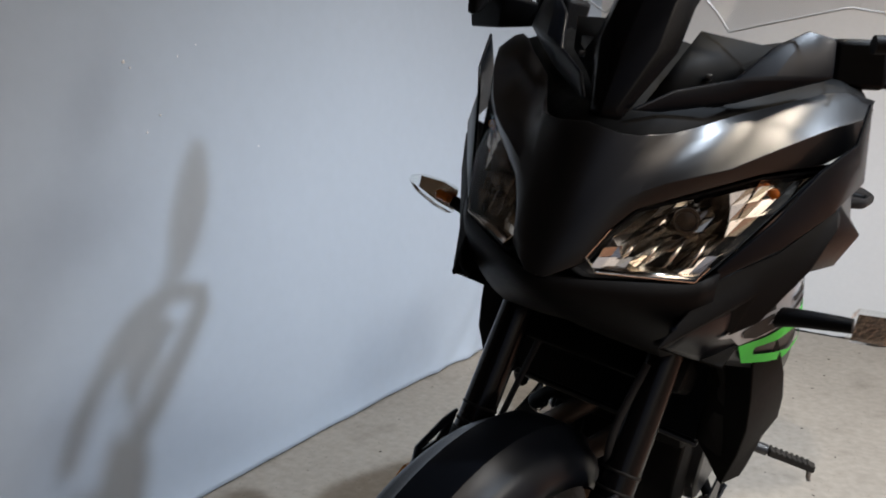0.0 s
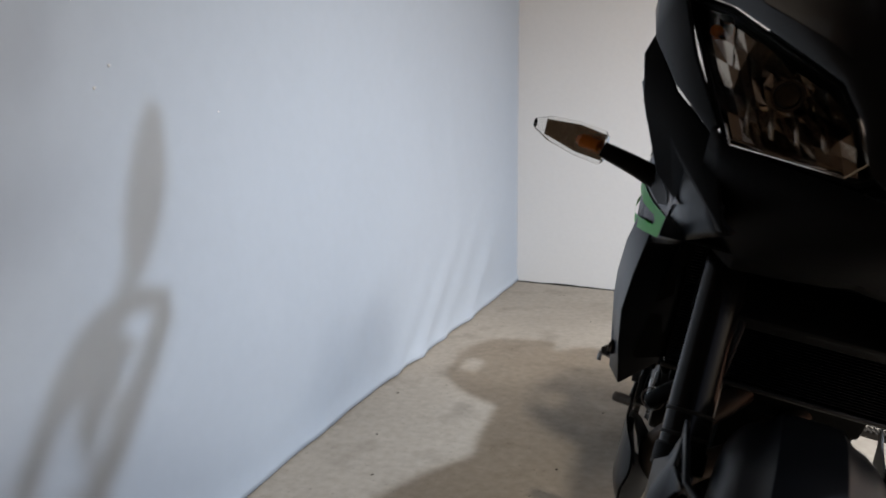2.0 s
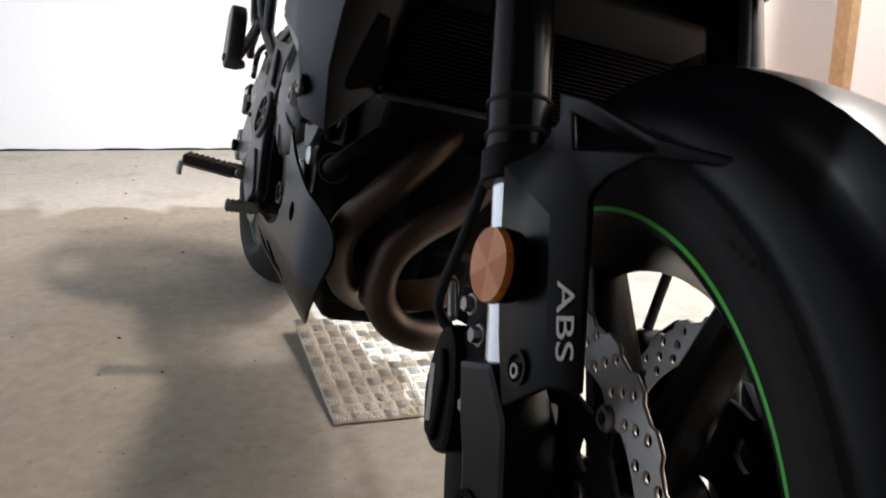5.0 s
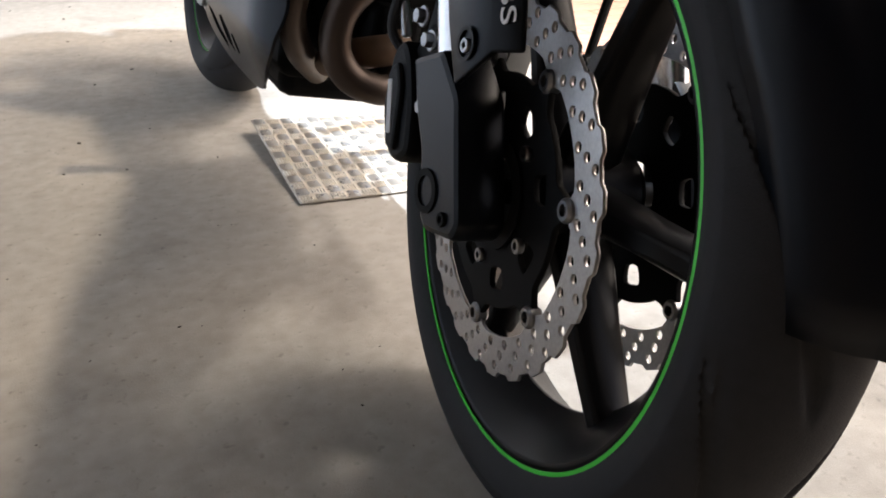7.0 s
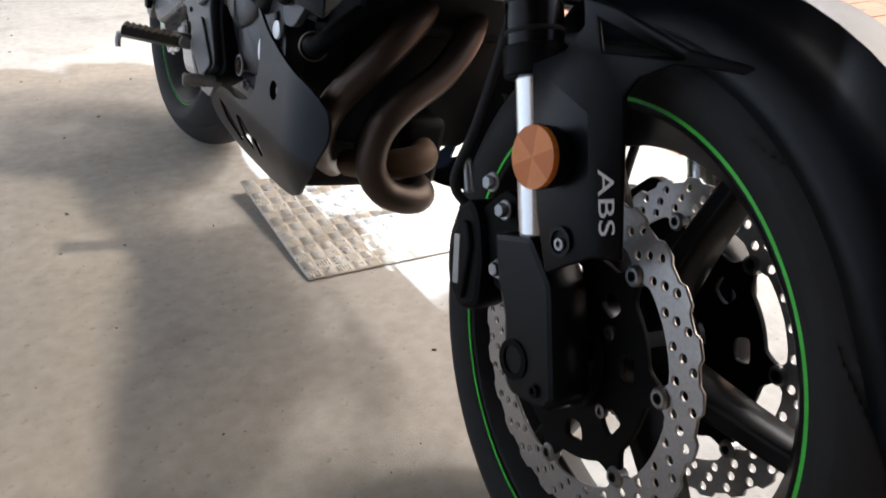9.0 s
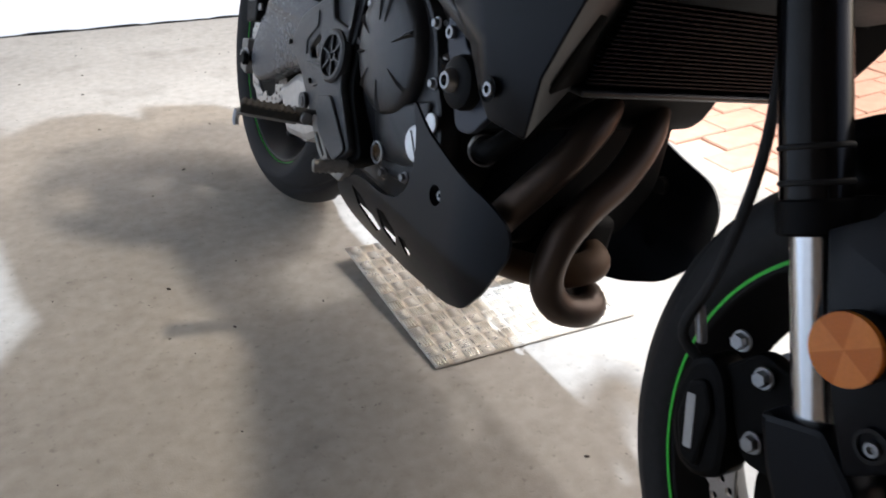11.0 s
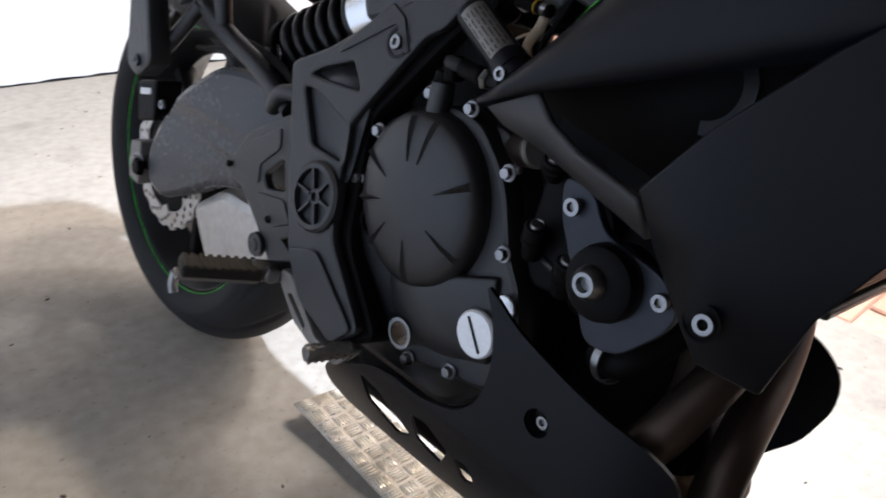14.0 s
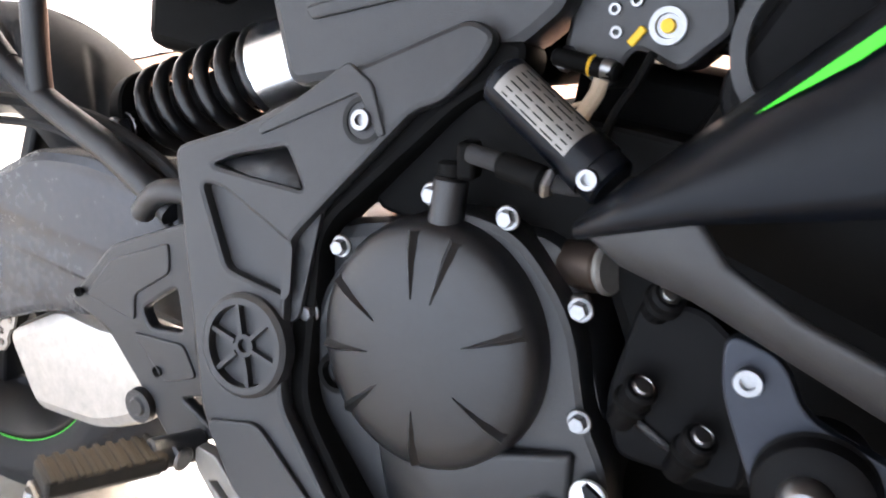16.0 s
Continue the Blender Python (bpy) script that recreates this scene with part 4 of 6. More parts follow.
# cheeks beside the lamps: a satin facet, a black fin behind it, and the flank behind both
for s in (-1, 1):
    V = [(0.168, 0.078, 0.918), (0.208, 0.136, 0.982), (0.236, 0.172, 1.046), (0.262, 0.205, 1.082), (0.262, 0.222, 1.132), (0.268, 0.235, 1.060), (0.258, 0.196, 0.994), (0.222, 0.150, 0.948), (0.172, 0.085, 0.906), (0.276, 0.30, 1.03)]
    ch = faces_part("cheek_fairing", [(s * x, y, z) for x, y, z in V], [(0, 1, 7, 8), (1, 2, 6, 7), (2, 3, 5, 6), (3, 4, 5), (5, 9, 6), (4, 9, 5)], SATIN, bike, "dark satin cheek beside the headlamp", solid=0.005, bevel=0.003, angle=25)
    V = [(0.262, 0.225, 1.000), (0.269, 0.215, 0.976), (0.256, 0.198, 0.925), (0.220, 0.158, 0.850), (0.194, 0.136, 0.829), (0.150, 0.108, 0.811), (0.140, 0.015, 0.824), (0.168, 0.10, 0.902), (0.220, 0.160, 0.942), (0.212, 0.145, 0.890), (0.262, 0.31, 0.98), (0.224, 0.30, 0.898), (0.178, 0.25, 0.850)]
    fin_ob = faces_part("cheek_fin", [(s * x, y, z) for x, y, z in V], [(0, 1, 8), (1, 2, 9, 8), (2, 3, 9), (3, 4, 9), (9, 4, 5, 6), (8, 9, 6, 7), (0, 10, 1), (1, 10, 2), (2, 10, 11, 3), (3, 11, 12, 4), (4, 12, 5)], PLASTIC, bike, "black fin behind the cheek", solid=0.004, bevel=0.003, angle=30)
    V = [(0.255, 0.34, 0.990), (0.286, 0.43, 0.942), (0.266, 0.42, 0.890), (0.240, 0.34, 0.886), (0.25, 0.52, 1.00), (0.262, 0.54, 0.945), (0.24, 0.52, 0.88), (0.240, 0.30, 0.95)]
    faces_part("flank_fairing", [(s * x, y, z) for x, y, z in V], [(0, 1, 7), (1, 2, 3, 7), (0, 4, 5, 1), (1, 5, 6, 2)], SATIN, bike, "dark satin flank of the fairing", solid=0.005, bevel=0.003, angle=25)

# visor, dash cowls and screen
faces_part("nose_visor", [(0, 0.050, 1.058), (0.019, 0.058, 1.062), (0.023, 0.066, 1.072), (0.052, 0.115, 1.150), (0.050, 0.150, 1.205), (0.060, 0.20, 1.27),
            (0.014, 0.056, 1.075), (0.036, 0.088, 1.150), (0.034, 0.120, 1.205), (0.042, 0.165, 1.27), (0, 0.046, 1.075), (0, 0.076, 1.150), (0, 0.108, 1.205), (0, 0.155, 1.27)],
           [(0, 1, 6, 10), (1, 2, 6), (2, 3, 7, 6), (3, 4, 8, 7), (4, 5, 9, 8), (10, 6, 7, 11), (11, 7, 8, 12), (12, 8, 9, 13)], GLOSS, bike, "glossy black nose visor", mirror=True, solid=0.004, bevel=0.004, angle=65)
for s in (-1, 1):
    V = [(0.030, 0.06, 1.078), (0.062, 0.11, 1.108), (0.115, 0.16, 1.131), (0.140, 0.21, 1.177), (0.170, 0.235, 1.202), (0.200, 0.258, 1.198), (0.210, 0.25, 1.151), (0.120, 0.165, 1.103), (0.052, 0.10, 1.079), (0.152, 0.188, 1.140)]
    faces_part("dash_cowl", [(s * x, y, z) for x, y, z in V], [(0, 1, 8), (1, 2, 7, 8), (2, 9, 7), (2, 3, 4, 9), (4, 5, 6, 9), (9, 6, 7)], SATIN, bike, "dark satin dash cowl", solid=0.006, bevel=0.003, angle=20)
    faces_part("dash_panel", [(s * 0.03, 0.10, 1.08), (s * 0.06, 0.13, 1.106), (s * 0.115, 0.20, 1.131), (s * 0.14, 0.25, 1.175), (s * 0.05, 0.20, 1.18)], [(0, 1, 2, 3, 4)], DARK, bike, "black inner dash panel", solid=0.004)
    bolt((s * 0.085 - 0.003, 0.158, 1.128), 0.005, bike)


def screen_pt(u, f):
    x = u * (0.25 - 0.05 * f * f)
    low = 1.184 + 0.066 * max(0, (abs(x) - 0.08) / 0.165) + 0.036 * max(0, (0.08 - abs(x)) / 0.035) ** 0.7 * (1 if abs(x) < 0.08 else 0)
    return Vector((x, 0.20 + 0.17 * f + 0.05 * u * u, min(low, 1.235) * (1 - f) + (1.40 - 0.05 * u ** 4) * f))


scr = grid_part("windscreen", [[screen_pt(u / 24, f / 8) for u in range(-24, 25)] for f in range(9)], SCREEN, bike, "clear plastic windscreen", angle=60)
scr.visible_shadow = False
edge = [screen_pt(-1, f / 8) for f in range(9)] + [screen_pt(u / 24, 1) for u in range(-23, 25)] + [screen_pt(1, f / 8) for f in range(7, -1, -1)] + [screen_pt(u / 24, 0) for u in range(23, -25, -1)]
tube("screen_edge", edge, 0.0013, EDGE, scr, "thick pale rim of the screen", n=8, smooth_n=0)

# bars, grips and mirrors
for s in (-1, 1):
    bar = tube("handlebar", [(0.0, 0.36, 1.10), (s * 0.14, 0.362, 1.145), (s * 0.28, 0.395, 1.172), (s * 0.34, 0.45, 1.182), (s * 0.40, 0.506, 1.206)], 0.011, DARK, bike, "black handlebar", n=14)
    tube("grip", [(s * 0.285, 0.40, 1.173), (s * 0.34, 0.45, 1.182), (s * 0.398, 0.504, 1.205)], 0.0165, RUBBER, bar, "ribbed black grip", n=14)
    tube("lever", [(s * 0.25, 0.37, 1.155), (s * 0.32, 0.41, 1.160), (s * 0.385, 0.47, 1.180)], 0.006, DARK, bar, "black hand lever", n=10)
    box_part("switch_box", (s * 0.22, 0.365, 1.175), (0.07, 0.055, 0.065), PLASTIC, bar, turn=(0, s * -8, s * 20), bevel=0.008)
    mir = tube("mirror_stem", [(s * 0.27, 0.40, 1.18), (s * 0.31, 0.42, 1.23), (s * 0.350, 0.437, 1.315)], 0.006, DARK, bike, "black mirror stem", n=10)
    guard = tube("hand_guard", [(s * 0.405, 0.512, 1.203), (s * 0.41, 0.455, 1.212), (s * 0.39, 0.393, 1.218), (s * 0.36, 0.348, 1.202), (s * 0.30, 0.316, 1.208), (s * 0.24, 0.288, 1.20)], 0.012, PLASTIC, bike, "black hand guard loop", n=12)
    flat = [(0.412, 1.240), (0.370, 1.240), (0.325, 1.187), (0.333, 1.150), (0.366, 1.168), (0.405, 1.214)]
    plate("guard_plate", [rounded(flat, 0.012)], s * 0.368 - 0.009, 0.018, PLASTIC, guard, "black hand guard plate", bevel=0.006)
    faces_part("guard_shell", [(s * x, y, z) for x, y, z in ((0.405, 0.415, 1.134), (0.330, 0.372, 1.140), (0.245, 0.385, 1.156), (0.240, 0.395, 1.185), (0.325, 0.365, 1.192), (0.412, 0.405, 1.185), (0.412, 0.45, 1.150))],
               [(0, 1, 4, 5), (1, 2, 3, 4), (0, 5, 6)], PLASTIC, guard, "black hand guard shell", solid=0.012, bevel=0.004, segments=3)
    leaf = [(0.512, 1.482), (0.524, 1.458), (0.505, 1.385), (0.475, 1.335), (0.442, 1.312), (0.447, 1.350), (0.468, 1.425), (0.494, 1.476)]
    plate("mirror_housing", [rounded(leaf, 0.012)], s * 0.365 - 0.04, 0.08, PLASTIC, mir, "black mirror housing", bevel=0.012)

# side fairing with its green and grey graphics
SF = [(0.035, -0.130, 0.822, 0.846), (0.075, -0.152, 0.806, 0.855), (0.12, -0.172, 0.790, 0.866), (0.20, -0.186, 0.766, 0.885), (0.24, -0.200, 0.756, 0.895), (0.30, -0.223, 0.742, 0.910), (0.36, -0.236, 0.724, 0.902), (0.40, -0.240, 0.712, 0.890), (0.50, -0.236, 0.676, 0.792), (0.58, -0.227, 0.648, 0.694), (0.632, -0.219, 0.624, 0.634)]


def fairing_x(y):
    return lerp_at(y, [(a, b) for a, b, _, _ in SF])


def fairing_pt(s, y, z, out=0.0):
    lo, hi = lerp_at(y, [(a, c) for a, _, c, _ in SF]), lerp_at(y, [(a, d) for a, _, _, d in SF])
    f = max(0, min(1, (z - lo) / max(1e-3, hi - lo)))
    lean = -0.016 + 0.046 * max(0, min(1, (y - 0.27) / 0.16))
    return (-s * (fairing_x(y) - out - 0.010 * math.sin(math.pi * f) + lean * f * f), y, z)


def decal(name, s, outline, mat, parent, label, out=0.0065):
    """A thin painted field that follows the fairing's skin."""
    bm = bmesh.new()
    for loop in (outline if isinstance(outline[0], list) else [outline]):
        bm.faces.new([bm.verts.new((0, y, z)) for y, z in loop])
    bmesh.ops.triangulate(bm, faces=bm.faces)
    bmesh.ops.subdivide_edges(bm, edges=bm.edges, cuts=3, use_grid_fill=True)
    for v in bm.verts:
        v.co = Vector(fairing_pt(s, v.co.y, v.co.z, out))
    return part(name, bm, mat, parent, label)


for s in (-1, 1):
    ycol = [0.035 + 0.597 * i / 22 for i in range(23)]
    rows = []
    for j in range(9):
        f = j / 8
        rows.append([fairing_pt(s, y, lerp_at(y, [(a, c) for a, _, c, _ in SF]) * (1 - f) + lerp_at(y, [(a, d) for a, _, _, d in SF]) * f) for y in ycol])
    sf = grid_part("side_fairing", rows, SATIN, bike, "black side fairing with green and grey graphics", solid=0.005)
    decal("grey_field", s, [(0.202, 0.797), (0.188, 0.804), (0.156, 0.819), (0.112, 0.827), (0.168, 0.842), (0.232, 0.859), (0.38, 0.892), (0.42, 0.862), (0.384, 0.845), (0.316, 0.824), (0.256, 0.806)], GREYPLASTIC, sf, "pale grey painted field", 0.0055)
    decal("green_chevron", s, [[(0.202, 0.796), (0.237, 0.7625), (0.252, 0.775), (0.243, 0.787), (0.256, 0.802)], [(0.237, 0.7625), (0.348, 0.751), (0.36, 0.766), (0.252, 0.775)], [(0.348, 0.751), (0.40, 0.768), (0.41, 0.783), (0.36, 0.766)], [(0.40, 0.768), (0.47, 0.795), (0.47, 0.804), (0.41, 0.783)],
        [(0.243, 0.787), (0.296, 0.793), (0.316, 0.820), (0.256, 0.802)], [(0.296, 0.793), (0.40, 0.814), (0.384, 0.841), (0.316, 0.820)], [(0.40, 0.814), (0.47, 0.830), (0.46, 0.852), (0.384, 0.841)]], GREENP, sf, "green painted chevron")
    decal("green_streak", s, [(0.566, 0.701), (0.530, 0.743), (0.500, 0.778), (0.502, 0.768), (0.532, 0.732)], GREENP, sf, "thin green streak")
    for o in ([(0.252, 0.847), (0.248, 0.854), (0.236, 0.851), (0.164, 0.837), (0.172, 0.831)],
              [(0.28, 0.830), (0.282, 0.820), (0.232, 0.805), (0.20, 0.810), (0.184, 0.822), (0.252, 0.842), (0.256, 0.835), (0.220, 0.826), (0.228, 0.820)],
              [(0.30, 0.852), (0.40, 0.868), (0.40, 0.876), (0.29, 0.860)], [(0.31, 0.836), (0.40, 0.856), (0.40, 0.863), (0.30, 0.844)]):
        decal("dark_stroke", s, o, BLACKLINE, sf, "dark stroke of a painted mark", 0.0075)

# lower shroud round the radiator, with the arm that runs back under the recess
for s in (-1, 1):
    V = [(-0.256, 0.457, 0.620), (-0.256, 0.424, 0.668), (-0.250, 0.376, 0.723), (-0.232, 0.300, 0.800), (-0.212, 0.262, 0.790), (-0.226, 0.293, 0.695), (-0.231, 0.312, 0.640), (-0.226, 0.343, 0.580),
         (-0.214, 0.360, 0.515), (-0.232, 0.396, 0.522), (-0.237, 0.410, 0.541), (-0.233, 0.446, 0.582), (-0.164, 0.372, 0.565), (-0.164, 0.330, 0.660), (-0.164, 0.276, 0.790), (-0.246, 0.405, 0.600)]
    V = [(-s * x, y, z) for x, y, z in V]
    # far-side copy takes the near-black material to imitate the shade it lies in
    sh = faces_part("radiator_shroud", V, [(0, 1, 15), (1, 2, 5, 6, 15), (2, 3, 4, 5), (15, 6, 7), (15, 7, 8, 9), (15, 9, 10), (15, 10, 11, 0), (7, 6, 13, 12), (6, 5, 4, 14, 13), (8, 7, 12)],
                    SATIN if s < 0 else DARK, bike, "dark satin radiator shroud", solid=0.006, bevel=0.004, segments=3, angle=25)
    A = [(-0.219, 0.632, 0.628), (-0.224, 0.575, 0.651), (-0.226, 0.556, 0.633), (-0.250, 0.458, 0.612), (-0.232, 0.452, 0.584), (-0.214, 0.569, 0.609), (-0.212, 0.609, 0.614), (-0.19, 0.52, 0.585), (-0.236, 0.52, 0.622)]
    A = [(-s * x, y, z) for x, y, z in A]
    faces_part("shroud_arm", A, [(0, 1, 2, 6), (2, 8, 5, 6), (8, 3, 4, 5)], FRAME, sh, "angular arm of the shroud", solid=0.007, bevel=0.003, angle=25)
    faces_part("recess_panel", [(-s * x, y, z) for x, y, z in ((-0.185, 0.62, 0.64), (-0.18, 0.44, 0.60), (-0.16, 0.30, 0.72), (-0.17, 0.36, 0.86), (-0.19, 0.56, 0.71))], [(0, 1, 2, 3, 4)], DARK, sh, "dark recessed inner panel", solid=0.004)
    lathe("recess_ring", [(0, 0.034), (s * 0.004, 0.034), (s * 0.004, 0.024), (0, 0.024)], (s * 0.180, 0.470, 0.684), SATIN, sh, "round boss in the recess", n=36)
    # near-black filler added so the gap beside the radiator stays in shade
    faces_part("duct_gap_filler", [(-s * x, y, z) for x, y, z in ((-0.206, 0.356, 0.560), (-0.190, 0.310, 0.682), (-0.170, 0.258, 0.79), (-0.200, 0.278, 0.83), (-0.11, 0.29, 0.83), (-0.12, 0.295, 0.79), (-0.13, 0.335, 0.68), (-0.14, 0.365, 0.58))],
               [(0, 1, 6, 7), (1, 2, 5, 6), (2, 3, 4, 5)], DARK, sh, "near-black filler for the shaded gap beside the radiator", solid=0.004)
    if s < 0:
        lathe("bolt_cup", [(-0.001, 0.0125), (-0.002, 0.013), (-0.002, 0.0115), (-0.001, 0.011), (-0.001, 0)], (-0.2395, 0.398, 0.552), DARK, sh, n=28)
        bolt((-0.2435, 0.396, 0.552), 0.0085, sh)

# radiator with its fins
rad = grid_part("radiator", [[(x, 0.368 - 0.40 * (z - 0.568), z) for x in (-0.160, 0.160)] for z in (0.568, 0.85)], DARK, bike, "black finned radiator", solid=0.03, offset=-1)
fin = bpy.data.meshes.new("fin")
bm = bmesh.new()
box(bm, (0, 0, 0), (0.32, 0.012, 0.0015))
bm.to_mesh(fin)
bm.free()
fin.materials.append(SATIN)
for k in range(58):
    ob = new("fin", fin)
    z = 0.574 + 0.0046 * k
    ob.parent, ob.location = rad, (0, 0.362 - 0.40 * (z - 0.568), z)
box_part("lower_tank_edge", (0, 0.366, 0.564), (0.330, 0.03, 0.008), CAST, rad, "grey lower rim of the radiator", bevel=0.003)

# unseen box added to block lamp rays passing behind the radiator
box_part("radiator_leak_block", (0.0, 0.405, 0.79), (0.26, 0.11, 0.32), DARK, bike, "unseen black block behind the radiator that stops leaking light", bevel=0.01)

# unseen box added to block lamp rays passing over the fairing
box_part("dash_leak_block", (0.0, 0.385, 1.03), (0.22, 0.12, 0.17), DARK, bike, "unseen black block behind the dash that stops leaking light", bevel=0.02)

# indicators
for s in (-1, 1):
    ind = tube("indicator_stem", [(s * 0.200, 0.275, 0.820), (s * 0.250, 0.270, 0.838), (s * 0.300 + (0.02 if s > 0 else 0), 0.263, 0.853)], (0.016, 0.010), PLASTIC, bike, "black rubber indicator stem", n=12)
    p, q = Vector((s * 0.296 + (0.02 if s > 0 else 0), 0.262, 0.854)), Vector((s * 0.398 + (0.02 if s > 0 else 0), 0.276, 0.868))
    d = (q - p)
    up = Vector((0, 0.1, 1)).normalized()
    sd = d.cross(up).normalized()

    def ring(f, h, w):
        c = p + d * f
        return [c + up * (a * h) + sd * (b * w) for a, b in ((1, -.5), (1, .5), (.4, 1), (-.6, 1), (-1, .4), (-1, -.4), (-.6, -1), (.4, -1))]
    prof = [(0.0, 0.016, 0.012), (0.06, 0.022, 0.018), (0.35, 0.022, 0.020), (0.75, 0.016, 0.016), (0.97, 0.006, 0.007)]
    verts = [v for f, h, w in prof for v in ring(f, h, w)]
    fs = [(8 * i + k, 8 * i + (k + 1) % 8, 8 * i + 8 + (k + 1) % 8, 8 * i + 8 + k) for i in range(4) for k in range(8)] + [tuple(range(32, 40))]
    lens = faces_part("indicator_lens", verts, fs, LENS, ind, "clear indicator lens", angle=20)
    lens.visible_shadow = False
    verts = [p + d * f + up * (a * h) + sd * (b * w) + sd * 0.004 for f, h, w in ((0.05, 0.017, 0.006), (0.4, 0.018, 0.010), (0.85, 0.010, 0.006)) for a, b in ((1, 0.6), (-1, 0.6), (-1, 1), (1, 1))]
    faces_part("indicator_bowl", verts, [(4 * i + k, 4 * i + (k + 1) % 4, 4 * i + 4 + (k + 1) % 4, 4 * i + 4 + k) for i in range(2) for k in range(4)] + [(0, 1, 2, 3), (8, 9, 10, 11)], AMBERBOWL, ind, "warm faceted reflector", smooth=False)
    lathe("amber_bulb", [(-0.016, 0), (-0.013, 0.0075), (0.010, 0.0085), (0.016, 0.004), (0.017, 0)], p + d * 0.22 - sd * 0.003, BULB, ind, "amber bulb", n=16, turn=along(p, q))

# ---- engine ----
block = plate("crankcase", [rounded([(0.60, 0.47), (0.60, 0.36), (0.66, 0.29), (0.86, 0.29), (0.95, 0.36), (0.95, 0.50), (0.80, 0.57), (0.66, 0.60)], 0.03)], -0.140, 0.29, CAST, bike, "black engine crankcase", bevel=0.012)
plate("cylinder_block", [rounded([(0.44, 0.50), (0.56, 0.45), (0.64, 0.58), (0.59, 0.72), (0.46, 0.70), (0.40, 0.60)], 0.02)], -0.130, 0.26, DARK, bike, "black cylinder block", bevel=0.01)
plate("side_cover", [rounded([(0.606, 0.578), (0.612, 0.505), (0.597, 0.470), (0.520, 0.478), (0.530, 0.56), (0.570, 0.584)], 0.012)], -0.146, 0.02, PLASTIC, bike, "flat grey cover on the cylinder", bevel=0.004)
box_part("oil_sump", (0, 0.72, 0.285), (0.22, 0.26, 0.10), DARK, bike, bevel=0.02)
for y, z, dy, dz in ((0.599, 0.498, 0.011, 0.035), (0.559, 0.480, 0.010, 0.037), (0.596, 0.573, 0.009, 0.020)):
    p, q = Vector((-0.150, y, z)), Vector((-0.168, y - dy, z + dz))
    st = rod("hose_stub", p, q, 0.0088, PLASTIC, bike, "black capped coil on the cylinder head", n=18, r2=0.0105)
    rod("collar", p.lerp(q, 0.5), p.lerp(q, 0.68), 0.0118, DARK, st, n=18)
    rod("metal_tip", q, q + (q - p) * 0.06, 0.0065, STEEL, st, "bare metal tip", n=14)
faces_part("cover_seam", [(-0.1475, 0.600, 0.508), (-0.1475, 0.603, 0.503), (-0.1475, 0.548, 0.482), (-0.1475, 0.548, 0.487)], [(0, 1, 2, 3)], FRAME, bpy.data.objects["side_cover"], solid=0.002)

# near-black block added to fill the see-through gap above the cover
box_part("cylinder_gap_filler", (0.0, 0.66, 0.615), (0.22, 0.15, 0.10), DARK, bike, "near-black filler block behind the cylinders", bevel=0.01)

# clutch cover: a flange that runs down to the filler, the dome and its ribs
FLANGE = [(0.775, 0.580), (0.728, 0.600), (0.685, 0.596), (0.640, 0.556), (0.616, 0.492), (0.592, 0.460), (0.580, 0.400), (0.600, 0.352), (0.650, 0.345), (0.714, 0.328), (0.772, 0.350), (0.812, 0.392), (0.832, 0.435), (0.826, 0.52)]
cc = plate("clutch_cover", [rounded(FLANGE, 0.03, 5)], -0.172, 0.035, CAST, bike, "black cast clutch cover", bevel=0.006)
DC = (0.7285, 0.5035)
dome = lathe("cover_dome", [(0.0, 0.083), (-0.008, 0.0818), (-0.016, 0.079), (-0.021, 0.073), (-0.025, 0.060), (-0.028, 0.040), (-0.0297, 0.02), (-0.030, 0.0)], (-0.172, *DC), CAST, cc, "smooth domed cover", n=64, turn=Matrix.Diagonal((1, 1, 1.08, 1)))
# the lower lobe that joins the dome to the filler
faces_part("cover_lobe", [(-0.173, 0.775, 0.46), (-0.173, 0.735, 0.352), (-0.173, 0.66, 0.366), (-0.173, 0.605, 0.385), (-0.173, 0.618, 0.47), (-0.184, 0.705, 0.436), (-0.183, 0.655, 0.40), (-0.181, 0.70, 0.385)],
           [(0, 1, 7, 5), (1, 2, 6, 7), (2, 3, 6), (3, 4, 5, 6), (5, 7, 6)], CAST, cc, solid=0.01, bevel=0.006, segments=3, angle=70)


def dome_x(r):
    return -0.172 - lerp_at(r, [(0, 0.030), (0.02, 0.0297), (0.04, 0.028), (0.06, 0.025), (0.073, 0.021), (0.079, 0.016), (0.0818, 0.008)])


for a in (20, 75, 98, 152, 205, 262, 310, 345):
    pts = []
    for f in (0.0, 0.35, 0.7, 1.0):
        r = 0.036 + 0.040 * f
        w = 0.0006 + 0.0052 * f
        d, n = Vector((0, math.cos(radians(a)), 1.08 * math.sin(radians(a)))), Vector((0, -math.sin(radians(a)), math.cos(radians(a))))
        x = dome_x(r)
        c = Vector((0, *DC)) + d * r
        pts.append([(x + 0.001, *(c - n * w)[1:]), (x - 0.0042 * (0.3 + f), *c[1:]), (x + 0.001, *(c + n * w)[1:])])
    grid_part("cover_rib", pts, CAST, cc, angle=20)
boss = rod("sensor_boss", (-0.176, 0.734, 0.566), (-0.172, 0.738, 0.618), 0.0125, CAST, cc, "round boss for the clutch arm", n=24, r2=0.0115)
rod("boss_cap", (-0.172, 0.738, 0.617), (-0.171, 0.7395, 0.628), 0.0095, DARK, boss, n=20)
box_part("clutch_arm", (-0.172, 0.728, 0.632), (0.02, 0.012, 0.024), DARK, boss, turn=(-10, 0, 10), bevel=0.003)
